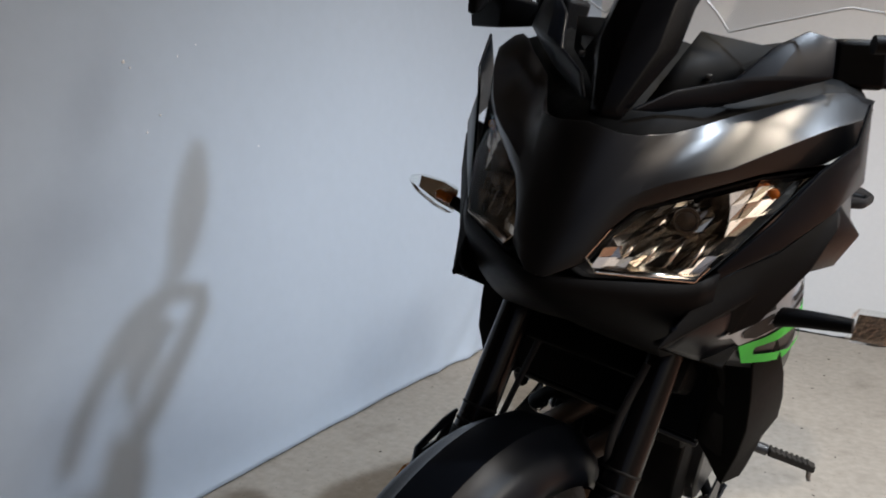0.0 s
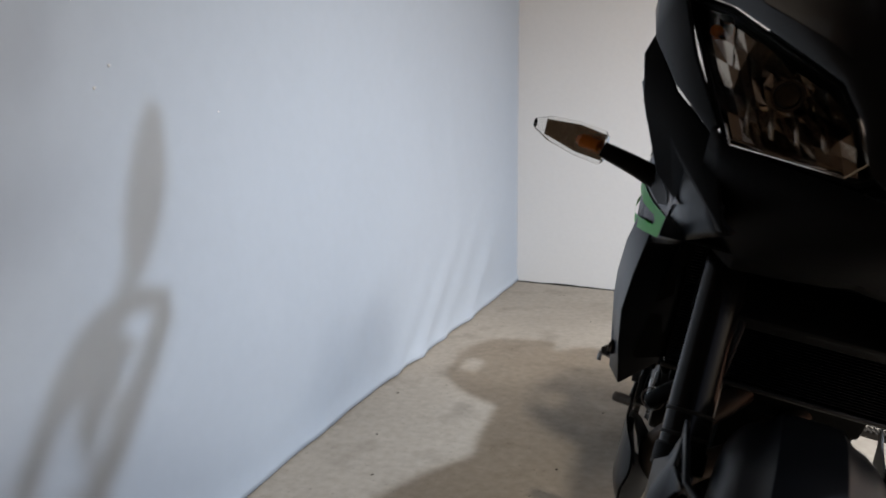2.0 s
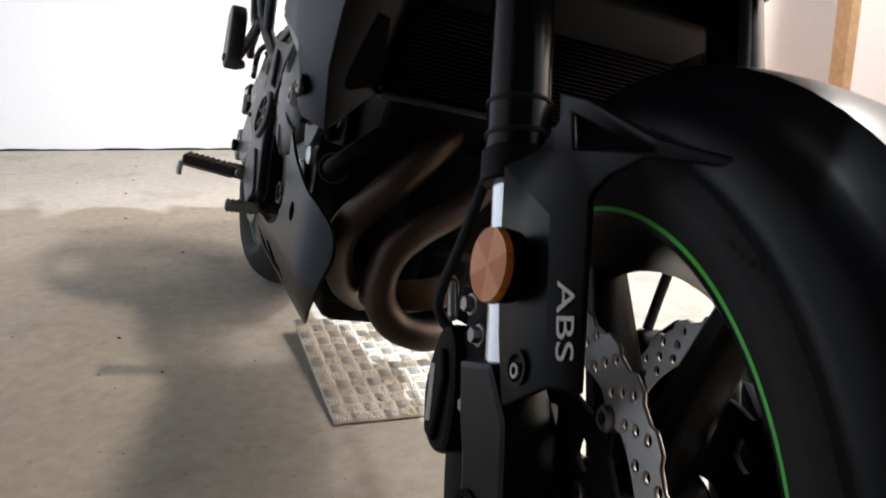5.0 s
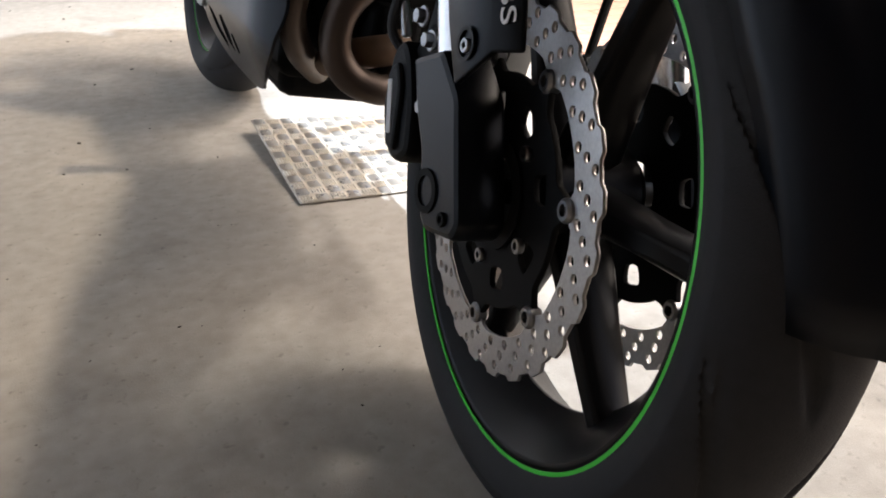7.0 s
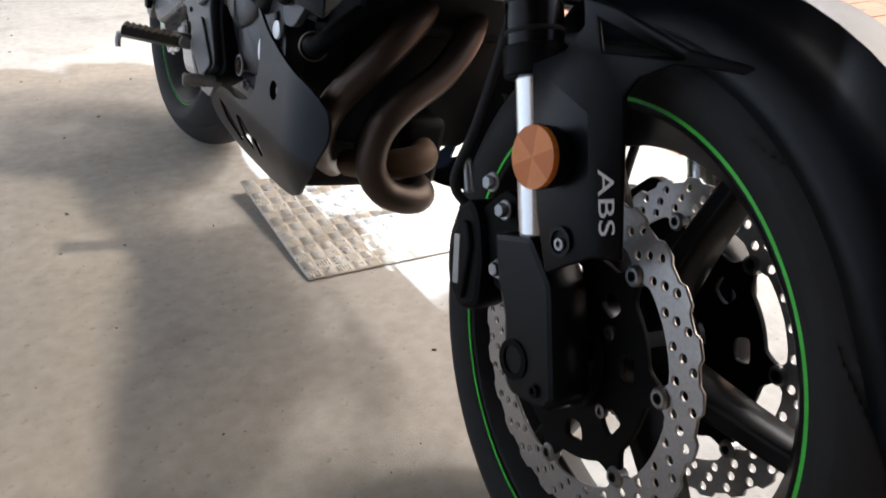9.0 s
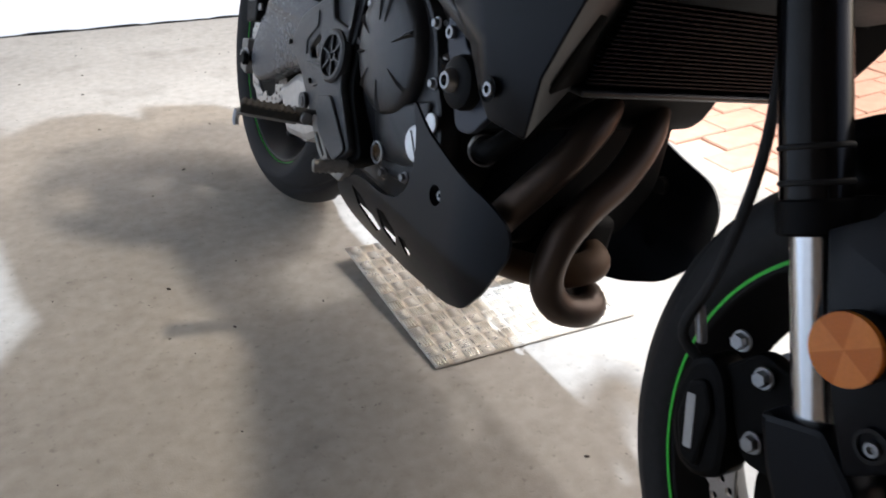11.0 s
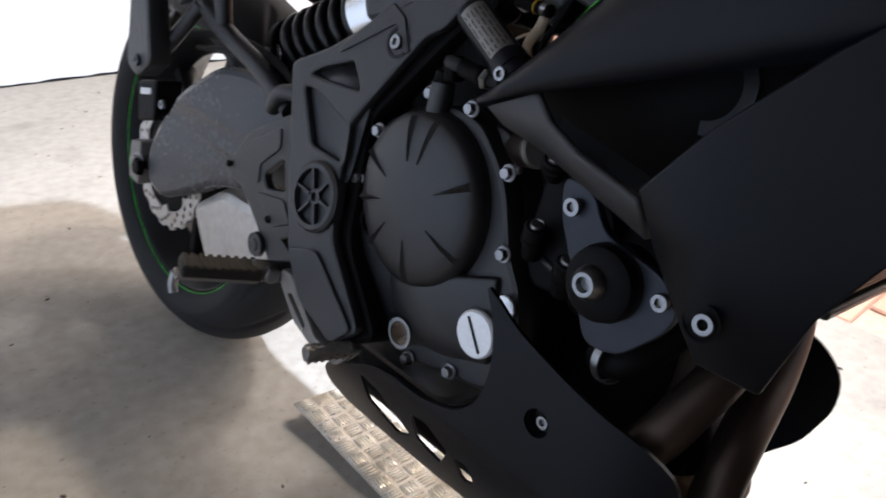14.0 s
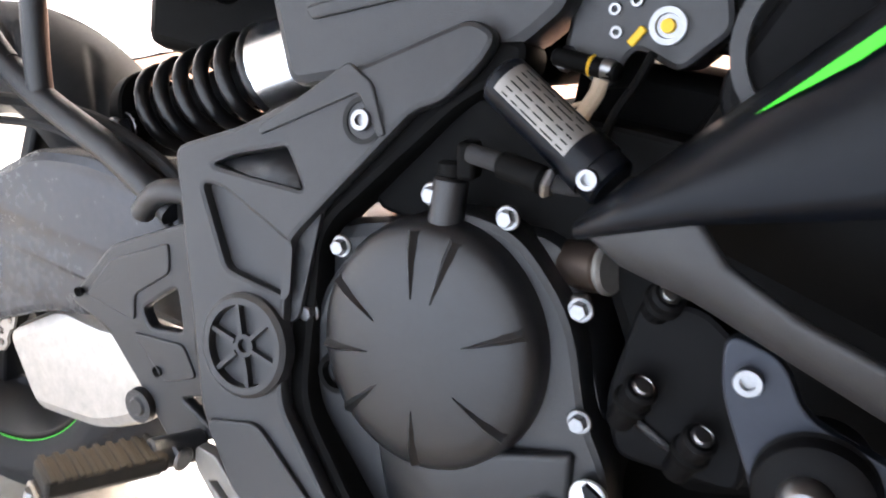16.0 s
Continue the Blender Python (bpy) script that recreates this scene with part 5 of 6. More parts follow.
cable = tube("clutch_cable", [(-0.175, 0.720, 0.640), (-0.180, 0.695, 0.640), (-0.182, 0.665, 0.638), (-0.165, 0.62, 0.645), (-0.15, 0.52, 0.68)], 0.006, RUBBER, bike, "black ribbed cable", n=12)
rod("cable_adjuster", (-0.180, 0.698, 0.640), (-0.183, 0.668, 0.638), 0.0085, DARK, cable, n=12)
rod("adjuster_nut", (-0.183, 0.668, 0.638), (-0.183, 0.662, 0.6375), 0.0095, STEEL, cable, n=6)
for y, z in ((0.694, 0.604), (0.636, 0.563), (0.620, 0.492), (0.812, 0.548), (0.832, 0.490), (0.829, 0.418), (0.775, 0.358), (0.708, 0.336), (0.650, 0.353), (0.748, 0.604)):
    hexbolt((-0.178, y, z), 0.0062, cc, depth=0.007)
lathe("filler_cap", [(0.0, 0.0235), (-0.004, 0.0235), (-0.006, 0.0215), (-0.006, 0.0)], (-0.182, 0.621, 0.412), CAP, cc, "pale brushed oil filler cap", n=40)
plate("cap_slot", [rounded([(0.6305, 0.4270), (0.6332, 0.4258), (0.6120, 0.3970), (0.6092, 0.3982)], 0.001)], -0.1888, 0.002, BLACKLINE, cc, "dark slot", bevel=0.0)
lathe("small_plug", [(0.0, 0.0125), (-0.003, 0.0125), (-0.004, 0.011), (-0.004, 0.0)], (-0.178, 0.601, 0.447), CAP, cc, "small slotted plug", n=28)
lathe("sight_rim", [(0.0, 0.0165), (-0.003, 0.0165), (-0.003, 0.0130), (0.0, 0.0130)], (-0.184, 0.716, 0.364), STEEL, cc, "steel rim of the sight glass", n=32)
lathe("sight_glass", [(-0.001, 0.0130), (-0.001, 0.0)], (-0.184, 0.716, 0.364), material("oily_glass", (0.05, 0.03, 0.015), 0.1, 0, 0.2, 100, coat=0.8), cc, "dark oily sight glass", n=28)
lathe("sensor_hole", [(0.0, 0.016), (-0.004, 0.015), (-0.004, 0.011), (0.006, 0.010), (0.006, 0)], (-0.174, 0.801, 0.452), DARK, cc, n=24)

cc.location = (0.014, 0.0, 0.0)

# frame plate with its pressed pockets and the pivot boss
FP = [(0.955, 0.596), (0.894, 0.616), (0.796, 0.664), (0.714, 0.700), (0.695, 0.690), (0.704, 0.672), (0.729, 0.646), (0.748, 0.640), (0.838, 0.540), (0.836, 0.470), (0.832, 0.420), (0.765, 0.336), (0.800, 0.312), (0.868, 0.340), (0.908, 0.395), (0.940, 0.532)]
fp = plate("frame_plate", [rounded(FP, 0.012), rounded([(0.914, 0.586), (0.894, 0.595), (0.848, 0.606), (0.830, 0.578), (0.878, 0.582)], 0.004), rounded([(0.923, 0.571), (0.905, 0.570), (0.838, 0.538), (0.837, 0.500), (0.893, 0.511)], 0.006)], -0.184, 0.014, FRAME, bike, "black plastic frame plate with pressed pockets", bevel=0.004)
plate("pocket_floor", [rounded([(0.93, 0.57), (0.85, 0.61), (0.815, 0.58), (0.83, 0.48), (0.90, 0.47)], 0.01)], -0.176, 0.005, FRAME, fp, bevel=0.0005)
faces_part("pocket_wedge", [(-0.1765, 0.914, 0.588), (-0.1765, 0.848, 0.606), (-0.1836, 0.831, 0.578), (-0.1836, 0.878, 0.582)], [(0, 1, 2, 3)], FRAME, fp, solid=0.001)
plate("upper_rib", [rounded([(0.80, 0.668), (0.780, 0.655), (0.766, 0.622), (0.772, 0.620), (0.790, 0.648), (0.870, 0.612), (0.872, 0.618)], 0.004)], -0.1862, 0.004, FRAME, fp, bevel=0.0015)
plate("frame_rail", [rounded([(0.97, 0.575), (0.90, 0.62), (0.72, 0.695), (0.68, 0.69), (0.68, 0.67), (0.72, 0.65), (0.82, 0.55), (0.82, 0.42), (0.75, 0.33), (0.82, 0.30), (0.92, 0.39), (0.955, 0.50)], 0.02)], -0.170, 0.04, DARK, bike, "black steel frame behind the plate", bevel=0.006)
lathe("boss_rim", [(0.004, 0.040), (-0.006, 0.0395), (-0.009, 0.036), (-0.009, 0.031), (-0.001, 0.030), (-0.001, 0.009), (-0.006, 0.009), (-0.006, 0.005), (0.0, 0.005), (0.0, 0)], (-0.182, 0.868, 0.457), FRAME, fp, "spoked round pivot cap", n=48)
bm = bmesh.new()
for k in range(6):
    a = radians(15 + 60 * k)
    box(bm, (-0.1865, 0.868 + 0.020 * math.cos(a), 0.457 + 0.020 * math.sin(a)), (0.006, 0.023, 0.0035), Matrix.Rotation(a, 4, "X"))
part("boss_web", bm, FRAME, fp, smooth=False)
lathe("bolt_cup", [(-0.003, 0.015), (-0.005, 0.016), (-0.005, 0.0125), (0.0, 0.012), (0.0, 0)], (-0.180, 0.785, 0.630), BLACKLINE, fp, n=28)
bolt((-0.189, 0.785, 0.630), 0.0085, fp)
plate("lower_plate", [rounded([(0.900, 0.392), (0.850, 0.402), (0.772, 0.336), (0.800, 0.312), (0.866, 0.342)], 0.010)], -0.1885, 0.006, FRAME, fp, "smooth lower heel plate", bevel=0.002)

LEAN = Matrix.Translation((-0.186, 0.868, 0.457)) @ Matrix.Rotation(radians(8), 4, "Y") @ Matrix.Rotation(radians(-8), 4, "X") @ Matrix.Translation((0.186, -0.868, -0.457))
fp.matrix_basis = LEAN
bpy.data.objects["frame_rail"].matrix_basis = LEAN

# footrest bracket
br = plate("footrest_bracket", [rounded([(1.083, 0.414), (1.035, 0.480), (0.948, 0.528), (0.934, 0.465), (0.905, 0.395), (0.900, 0.352), (0.953, 0.328), (0.989, 0.365), (1.034, 0.404)], 0.010),
                                rounded([(0.992, 0.438), (0.955, 0.470), (0.945, 0.433), (0.982, 0.424)], 0.006), rounded([(0.940, 0.374), (0.916, 0.386), (0.907, 0.362)], 0.004)], -0.182, 0.012, FRAME, bike, "black footrest bracket with triangular cut-outs", bevel=0.003)
plate("raised_field", [rounded([(1.060, 0.428), (1.030, 0.470), (0.965, 0.505), (0.962, 0.480), (1.000, 0.448), (0.998, 0.424)], 0.006)], -0.1842, 0.004, FRAME, br, bevel=0.0015)
plate("raised_field", [rounded([(1.000, 0.414), (0.942, 0.424), (0.925, 0.400), (0.960, 0.382)], 0.006)], -0.1842, 0.004, FRAME, br, bevel=0.0015)
for y, z in ((1.066, 0.428), (0.967, 0.390), (0.895, 0.372)):
    lathe("screw_hole", [(-0.001, 0.0048), (-0.0025, 0.0045), (0.004, 0.003), (0.004, 0)], (-0.184, y, z), BLACKLINE, br, n=14)
lathe("bracket_cap", [(0.0, 0.016), (-0.006, 0.015), (-0.006, 0.009), (-0.008, 0.007), (-0.008, 0)], (-0.182, 0.985, 0.350), FRAME, br, "round cap", n=28)

br.location = (0.010, 0.0, 0.0)

# footrest with its ribbed rubber, feeler and hinge
P0, P1 = Vector((-0.200, 0.924, 0.345)), Vector((-0.292, 0.958, 0.350))
ax = (P1 - P0).normalized()
peg = rod("footrest", P0 - ax * 0.03, P0 + ax * 0.015, 0.013, FRAME, bike, "ribbed rubber footrest on a black hinge", n=20)
rod("hinge_pin", (-0.2, 0.905, 0.346), (-0.2, 0.908, 0.346), 0.010, STEEL, peg, n=20)
bolt((-0.204, 0.915, 0.346), 0.010, peg, mat=ARM)
bm = bmesh.new()
side = ax.cross(Vector((0, 0, 1))).normalized()
upv = side.cross(ax)
frame3 = Matrix((ax, side, upv)).transposed().to_4x4()
box(bm, P0.lerp(P1, 0.51), (0.090, 0.034, 0.015), frame3)
DUSTY = material("dusty_rubber", (0.009, 0.008, 0.007), 0.75, 0, 0.3, 80, 0.2, colour2=(0.024, 0.0195, 0.0145), patch=15)
pad = part("rubber_pad", bm, DUSTY, peg, "dusty ribbed rubber pad", bevel=0.003)
for k in range(9):
    bm = bmesh.new()
    box(bm, P0 + ax * (0.012 + 0.0097 * k) + upv * 0.0076, (0.0056, 0.036, 0.0030), frame3)
    part("rib", bm, DUSTY, pad, bevel=0.002)
bm = bmesh.new()
box(bm, P0.lerp(P1, 0.55) - upv * 0.010, (0.092, 0.024, 0.006), frame3)
part("metal_tray", bm, WORN, peg, "bare metal tray under the rubber", bevel=0.002)
tube("feeler", [P1 - upv * 0.008, P1 - upv * 0.022 + ax * 0.002, P1 - upv * 0.032 - side * 0.003], (0.006, 0.0045), STEEL, peg, "bare metal feeler", n=10)

# the rider's footrest on the far side
Q0, Q1 = Vector((0.215, 0.915, 0.345)), Vector((0.335, 0.945, 0.334))
qx = (Q1 - Q0).normalized()
qs = qx.cross(Vector((0, 0, 1))).normalized()
far_peg = rod("footrest", Q0 - qx * 0.05, Q0 + qx * 0.02, 0.013, FRAME, bike, "ribbed rubber footrest on a black hinge", n=20)
qframe = Matrix((qx, qs, qs.cross(qx))).transposed().to_4x4()
bm = bmesh.new()
box(bm, Q0.lerp(Q1, 0.58), (0.10, 0.026, 0.016), qframe)
pad = part("rubber_pad", bm, DUSTY, far_peg, "dusty ribbed rubber pad", bevel=0.003)
for k in range(8):
    bm = bmesh.new()
    box(bm, Q0 + qx * (0.026 + 0.0115 * k) + qs.cross(qx) * 0.0085, (0.0065, 0.029, 0.0035), qframe)
    part("rib", bm, DUSTY, pad, bevel=0.002)
tube("feeler", [Q1 - Vector((0.01, 0, 0.006)), Q1 - Vector((0.008, 0.002, 0.022)), Q1 - Vector((0.004, 0.004, 0.032))], (0.006, 0.0045), STEEL, far_peg, "bare metal feeler", n=10)

# brake pedal
ped = plate("brake_pedal", [rounded([(0.904, 0.356), (0.882, 0.357), (0.826, 0.306), (0.790, 0.304), (0.768, 0.330), (0.756, 0.322), (0.782, 0.292), (0.824, 0.290), (0.868, 0.305), (0.902, 0.338)], 0.006),
                            rounded([(0.886, 0.331), (0.878, 0.335), (0.846, 0.311), (0.848, 0.305)], 0.002)], -0.192, 0.012, WORN, bike, "bare cast brake pedal with a slot", bevel=0.002)
rod("pedal_tip", (-0.186, 0.768, 0.322), (-0.236, 0.783, 0.318), 0.0095, WORN, ped, "knurled pedal tip", n=16)
bm = bmesh.new()
for k in range(7):
    for j in range(10):
        a = 2 * math.pi * (j + 0.5 * (k % 2)) / 10
        t = along((-0.186, 0.768, 0.322), (-0.236, 0.783, 0.318))
        c = Vector((-0.190, 0.769, 0.3217)).lerp(Vector((-0.232, 0.782, 0.318)), k / 6) + (t @ Vector((0, math.cos(a), math.sin(a), 0))).to_3d() * 0.0096
        bmesh.ops.create_cube(bm, size=0.0026, matrix=Matrix.Translation(c) @ t @ Matrix.Rotation(a, 4, "X"))
part("knurl", bm, WORN, ped, smooth=False)

# lower cowl: a curved plate with slots, mirrored on the far side
def cowl_bend(y, z):
    inward = max(0.0, (0.33 - z) / 0.12) ** 1.5 * 0.062 + max(0.0, (0.47 - y) / 0.09) ** 2 * 0.035
    return inward


COWL = [(0.607, 0.479), (0.560, 0.452), (0.500, 0.434), (0.430, 0.420), (0.398, 0.400), (0.392, 0.366), (0.412, 0.310), (0.450, 0.266), (0.505, 0.240), (0.56, 0.226), (0.65, 0.212), (0.76, 0.208), (0.815, 0.214), (0.836, 0.236), (0.824, 0.268), (0.800, 0.288),
        (0.765, 0.306), (0.725, 0.328), (0.692, 0.333), (0.650, 0.332), (0.606, 0.344), (0.584, 0.366), (0.577, 0.407), (0.587, 0.448)]
SLOTS = [[(0.745, 0.304), (0.716, 0.300), (0.672, 0.266), (0.702, 0.247), (0.741, 0.270)], [(0.664, 0.304), (0.640, 0.308), (0.612, 0.290), (0.630, 0.258), (0.662, 0.270)], [(0.606, 0.290), (0.584, 0.293), (0.578, 0.272), (0.596, 0.262)]]


def dense(o, step=0.012):
    out = []
    for p, q in zip(o, o[1:] + o[:1]):
        p, q = Vector(p), Vector(q)
        k = max(1, int((q - p).length / step))
        out += [tuple(p.lerp(q, j / k)) for j in range(k)]
    return out


def cowl_mesh(s):
    inner = [rounded(o, 0.004, 2) for o in SLOTS] + [ring2d(0.519, 0.386, 0.013, 16)]
    me = outline_mesh("lower_cowl", [dense(rounded(COWL, 0.016, 3))] + inner, 0.004, 0.0)
    bm = bmesh.new()
    bm.from_mesh(me)
    for z in [0.21 + 0.012 * i for i in range(22)]:
        bmesh.ops.bisect_plane(bm, geom=bm.verts[:] + bm.edges[:] + bm.faces[:], plane_co=(0, z, 0), plane_no=(0, 1, 0))
    for y in [0.40 + 0.02 * i for i in range(24)]:
        bmesh.ops.bisect_plane(bm, geom=bm.verts[:] + bm.edges[:] + bm.faces[:], plane_co=(y, 0, 0), plane_no=(1, 0, 0))
    bm.transform(Matrix.Translation((-0.193, 0, 0)) @ SIDE)
    for v in bm.verts:
        v.co.x += cowl_bend(v.co.y, v.co.z)
        v.co.x *= s
    return bm


for s in (1, -1):
    cw = part("lower_cowl", cowl_mesh(s), SATIN, bike, "satin black lower engine cowl with slots", angle=50)
    if s > 0:
        lathe("bolt_cup", [(0.0, 0.0135), (0.012, 0.012), (0.012, 0)], (-0.193, 0.519, 0.386), BLACKLINE, cw, n=24)
        bolt((-0.190, 0.517, 0.386), 0.007, cw)
    else:
        lathe("bolt_cup", [(0.0, 0.0135), (-0.012, 0.012), (-0.012, 0)], (0.193, 0.519, 0.386), BLACKLINE, cw, n=24)

box_part("oil_filter_block", (0.0, 0.51, 0.330), (0.07, 0.145, 0.10), DARK, bike, "black block under the engine", bevel=0.012)
# crash pad on its plate
sp = plate("slider_plate", [rounded([(0.552, 0.592), (0.522, 0.588), (0.505, 0.562), (0.447, 0.550), (0.430, 0.530), (0.438, 0.510), (0.466, 0.478), (0.496, 0.474), (0.516, 0.512), (0.545, 0.560)], 0.012)], -0.208, 0.010, BLUEPLATE, bike, "blue-black crash pad plate", bevel=0.0015)
lathe("crash_pad", [(0.03, 0.026), (0.006, 0.030), (0.004, 0.026), (0.0, 0.030), (-0.003, 0.026), (-0.006, 0.030), (-0.014, 0.028), (-0.018, 0.022), (-0.018, 0.0)], (-0.208, 0.490, 0.529), PLASTIC, sp, "round ribbed black crash pad", n=40)
lathe("pad_bolt", [(0.0, 0.0135), (-0.004, 0.0128), (-0.0095, 0.009), (-0.0095, 0.006), (-0.003, 0.0055), (-0.003, 0)], (-0.227, 0.493, 0.530), STEEL, sp, "conical steel bolt", n=32)
bolt((-0.215, 0.534, 0.572), 0.0085, sp)
bolt((-0.215, 0.444, 0.535), 0.0078, sp)
sp.location = (0.007, 0.0, 0.002)

# exhaust: two headers that swing down, hook under and run to the box
tube("exhaust_header", [(-0.005, 0.49, 0.560), (-0.045, 0.436, 0.522), (-0.088, 0.422, 0.476), (-0.121, 0.431, 0.432), (-0.142, 0.445, 0.395), (-0.135, 0.485, 0.345), (-0.10, 0.54, 0.290), (-0.05, 0.60, 0.250)], 0.0200, PIPE, bike, "tarnished brown steel exhaust header", n=20)
tube("exhaust_header", [(0.06, 0.47, 0.545), (0.03, 0.43, 0.50), (-0.012, 0.412, 0.450), (-0.070, 0.400, 0.410), (-0.101, 0.394, 0.372), (-0.102, 0.394, 0.326), (-0.078, 0.390, 0.294), (-0.040, 0.388, 0.283), (-0.014, 0.400, 0.284), (-0.004, 0.440, 0.285), (-0.01, 0.50, 0.28)], 0.0200, PIPE, bike, "tarnished brown steel exhaust header", n=20)
tube("link_pipe", [(-0.004, 0.50, 0.33), (0.0, 0.450, 0.334), (-0.012, 0.416, 0.333), (-0.040, 0.414, 0.326), (-0.065, 0.44, 0.312), (-0.06, 0.53, 0.28)], 0.0205, RUST, bike, "short rusty link pipe", n=18)
box_part("exhaust_box", (0.0, 0.78, 0.245), (0.20, 0.34, 0.09), DARK, bike, bevel=0.02)
tube("coolant_hose", [(-0.155, 0.505, 0.452), (-0.160, 0.475, 0.460), (-0.13, 0.45, 0.50), (-0.08, 0.43, 0.55)], 0.0135, DARK, bike, "thick black coolant hose", n=16)
lathe("hose_clamp", [(0, 0.0175), (0, 0.019), (0.008, 0.019), (0.008, 0.0175)], (-0.160, 0.492, 0.454), STEEL, bike, n=24, turn=along((-0.155, 0.505, 0.452), (-0.165, 0.47, 0.458)))

plate("front_casting", [rounded([(0.48, 0.53), (0.475, 0.40), (0.515, 0.31), (0.63, 0.28), (0.64, 0.52)], 0.02)], -0.06, 0.19, DARK, bike, "dark casting behind the headers", bevel=0.01)
# near-black plate added to keep the gap behind the cover dark
plate("cover_gap_filler", [rounded([(0.60, 0.57), (0.81, 0.57), (0.83, 0.63), (0.74, 0.67), (0.60, 0.67)], 0.01)], -0.125, 0.02, DARK, bike, "near-black filler plate behind the cover", bevel=0.004)

stm = rod("starter_motor", (-0.118, 0.675, 0.572), (-0.133, 0.634, 0.584), 0.0165, PIPE, bike, "dull metal starter motor", n=28)
rod("end_cap", (-0.1327, 0.6348, 0.5838), (-0.1345, 0.629, 0.5855), 0.0172, WORN, stm, n=28)
rod("flange_screw", (-0.142, 0.648, 0.561), (-0.145, 0.636, 0.5645), 0.004, STEEL, stm, n=10)

# silver sleeve with its printed label, above the cover
mt = rod("starter_tube", (-0.166, 0.713, 0.686), (-0.180, 0.630, 0.645), 0.0158, SATIN, bike, "black tube with a worn silver label", n=32)
t = along((-0.166, 0.713, 0.686), (-0.180, 0.630, 0.645))
T0p, T1p = Vector((-0.166, 0.713, 0.686)), Vector((-0.180, 0.630, 0.645))


def on_tube(f, deg, r):
    return T0p.lerp(T1p, f) + (t @ Vector((0, math.cos(radians(deg)), math.sin(radians(deg)), 0))).to_3d() * r


lab = grid_part("label_sheet", [[on_tube(0.08 + 0.07 * i, 95 + 9 * j, 0.0161) for j in range(11)] for i in range(10)], WORN, mt, "worn silver label")
rl = random.Random(12)
for k in range(6):
    deg, f = 106 + 14 * k, 0.14
    while f < 0.64:
        w = rl.uniform(0.05, 0.16)
        grid_part("label_line", [[on_tube(min(0.68, f + w * i / 2), deg + 3.5 * j, 0.0164) for j in range(2)] for i in range(3)], BLACKLINE, lab, "unreadable printed line")
        f += w + 0.03
lathe("tube_collar", [(0, 0.0158), (0, 0.0172), (0.012, 0.0172), (0.012, 0.0158)], T0p.lerp(T1p, 0.74), SATIN, mt, "black collar", n=32, turn=t)
bolt((-0.1985, 0.640, 0.648), 0.007, mt)

# near-black block added to close part of the gap over the engine
box_part("intake_gap_filler", (0.03, 0.645, 0.670), (0.16, 0.13, 0.07), DARK, bike, "near-black filler block by the intake", bevel=0.012)

# throttle bodies, airbox side and loose wires, seen through the gap above the engine
tb = plate("throttle_body", [rounded([(0.70, 0.76), (0.70, 0.70), (0.665, 0.685), (0.655, 0.715), (0.625, 0.705), (0.600, 0.735), (0.62, 0.79), (0.67, 0.80)], 0.008)], -0.112, 0.06, CAST, bike, "black throttle body", bevel=0.004)
lathe("injector_ring", [(0.0, 0.011), (-0.005, 0.011), (-0.005, 0.0075), (-0.002, 0.007), (-0.002, 0)], (-0.112, 0.638, 0.731), STEEL, tb, "steel ring", n=24)
lathe("yellow_dot", [(-0.002, 0.0045), (-0.006, 0.004), (-0.006, 0)], (-0.112, 0.638, 0.731), YELLOW, tb, "yellow paint dot", n=16)
box_part("yellow_tag", (-0.114, 0.655, 0.722), (0.003, 0.005, 0.013), YELLOW, tb, "yellow paint mark", turn=(30, 0, 0), bevel=0.001)
for y, z in ((0.672, 0.735), (0.682, 0.75), (0.66, 0.742), (0.668, 0.722)):
    bolt((-0.115, y, z), 0.0045, tb)
rod("connector", (-0.125, 0.70, 0.702), (-0.130, 0.655, 0.700), 0.006, DARK, tb, n=14)
rod("connector_band", (-0.128, 0.676, 0.7012), (-0.1283, 0.672, 0.701), 0.0068, YELLOW, tb, n=14)
rod("connector_nut", (-0.1285, 0.668, 0.701), (-0.129, 0.658, 0.7004), 0.0066, STEEL, tb, n=12)
rod("spring_terminal", (-0.1215, 0.697, 0.7015), (-0.1228, 0.688, 0.7012), 0.008, STEEL, tb, n=8)
tube("tan_wire", [(-0.12, 0.668, 0.70), (-0.125, 0.668, 0.685), (-0.13, 0.673, 0.665), (-0.12, 0.668, 0.64)], 0.005, CABLE, bike, "tan sleeved wire", n=10)
tube("thin_wire", [(-0.125, 0.67, 0.68), (-0.13, 0.685, 0.672), (-0.13, 0.705, 0.655)], 0.0015, CABLE, bike, n=6)
tube("black_lead", [(-0.125, 0.64, 0.715), (-0.13, 0.645, 0.695), (-0.135, 0.652, 0.675), (-0.13, 0.655, 0.66)], 0.003, DARK, bike, "black lead", n=8)
plate("airbox_side", [rounded([(0.60, 0.70), (0.56, 0.66), (0.49, 0.70), (0.50, 0.80), (0.56, 0.80)], 0.02)], -0.15, 0.05, PLASTIC, bike, "ribbed black airbox side", bevel=0.006)
lathe("intake_ring", [(0.0, 0.05), (-0.006, 0.05), (-0.006, 0.042), (0.0, 0.042)], (-0.152, 0.545, 0.735), CAST, bike, "grey ring of the airbox", n=40)

# ---- rear wheel, swingarm and shock ----
rw = rim("rear_wheel", RA, 0.060, 0.2295, [radians(40 + 60 * k) for k in range(6)], 0.055, 0.12)
tyre(0.080, 0.312, 0.222, 0.075, RA, rw, 11, 0.6, 600)
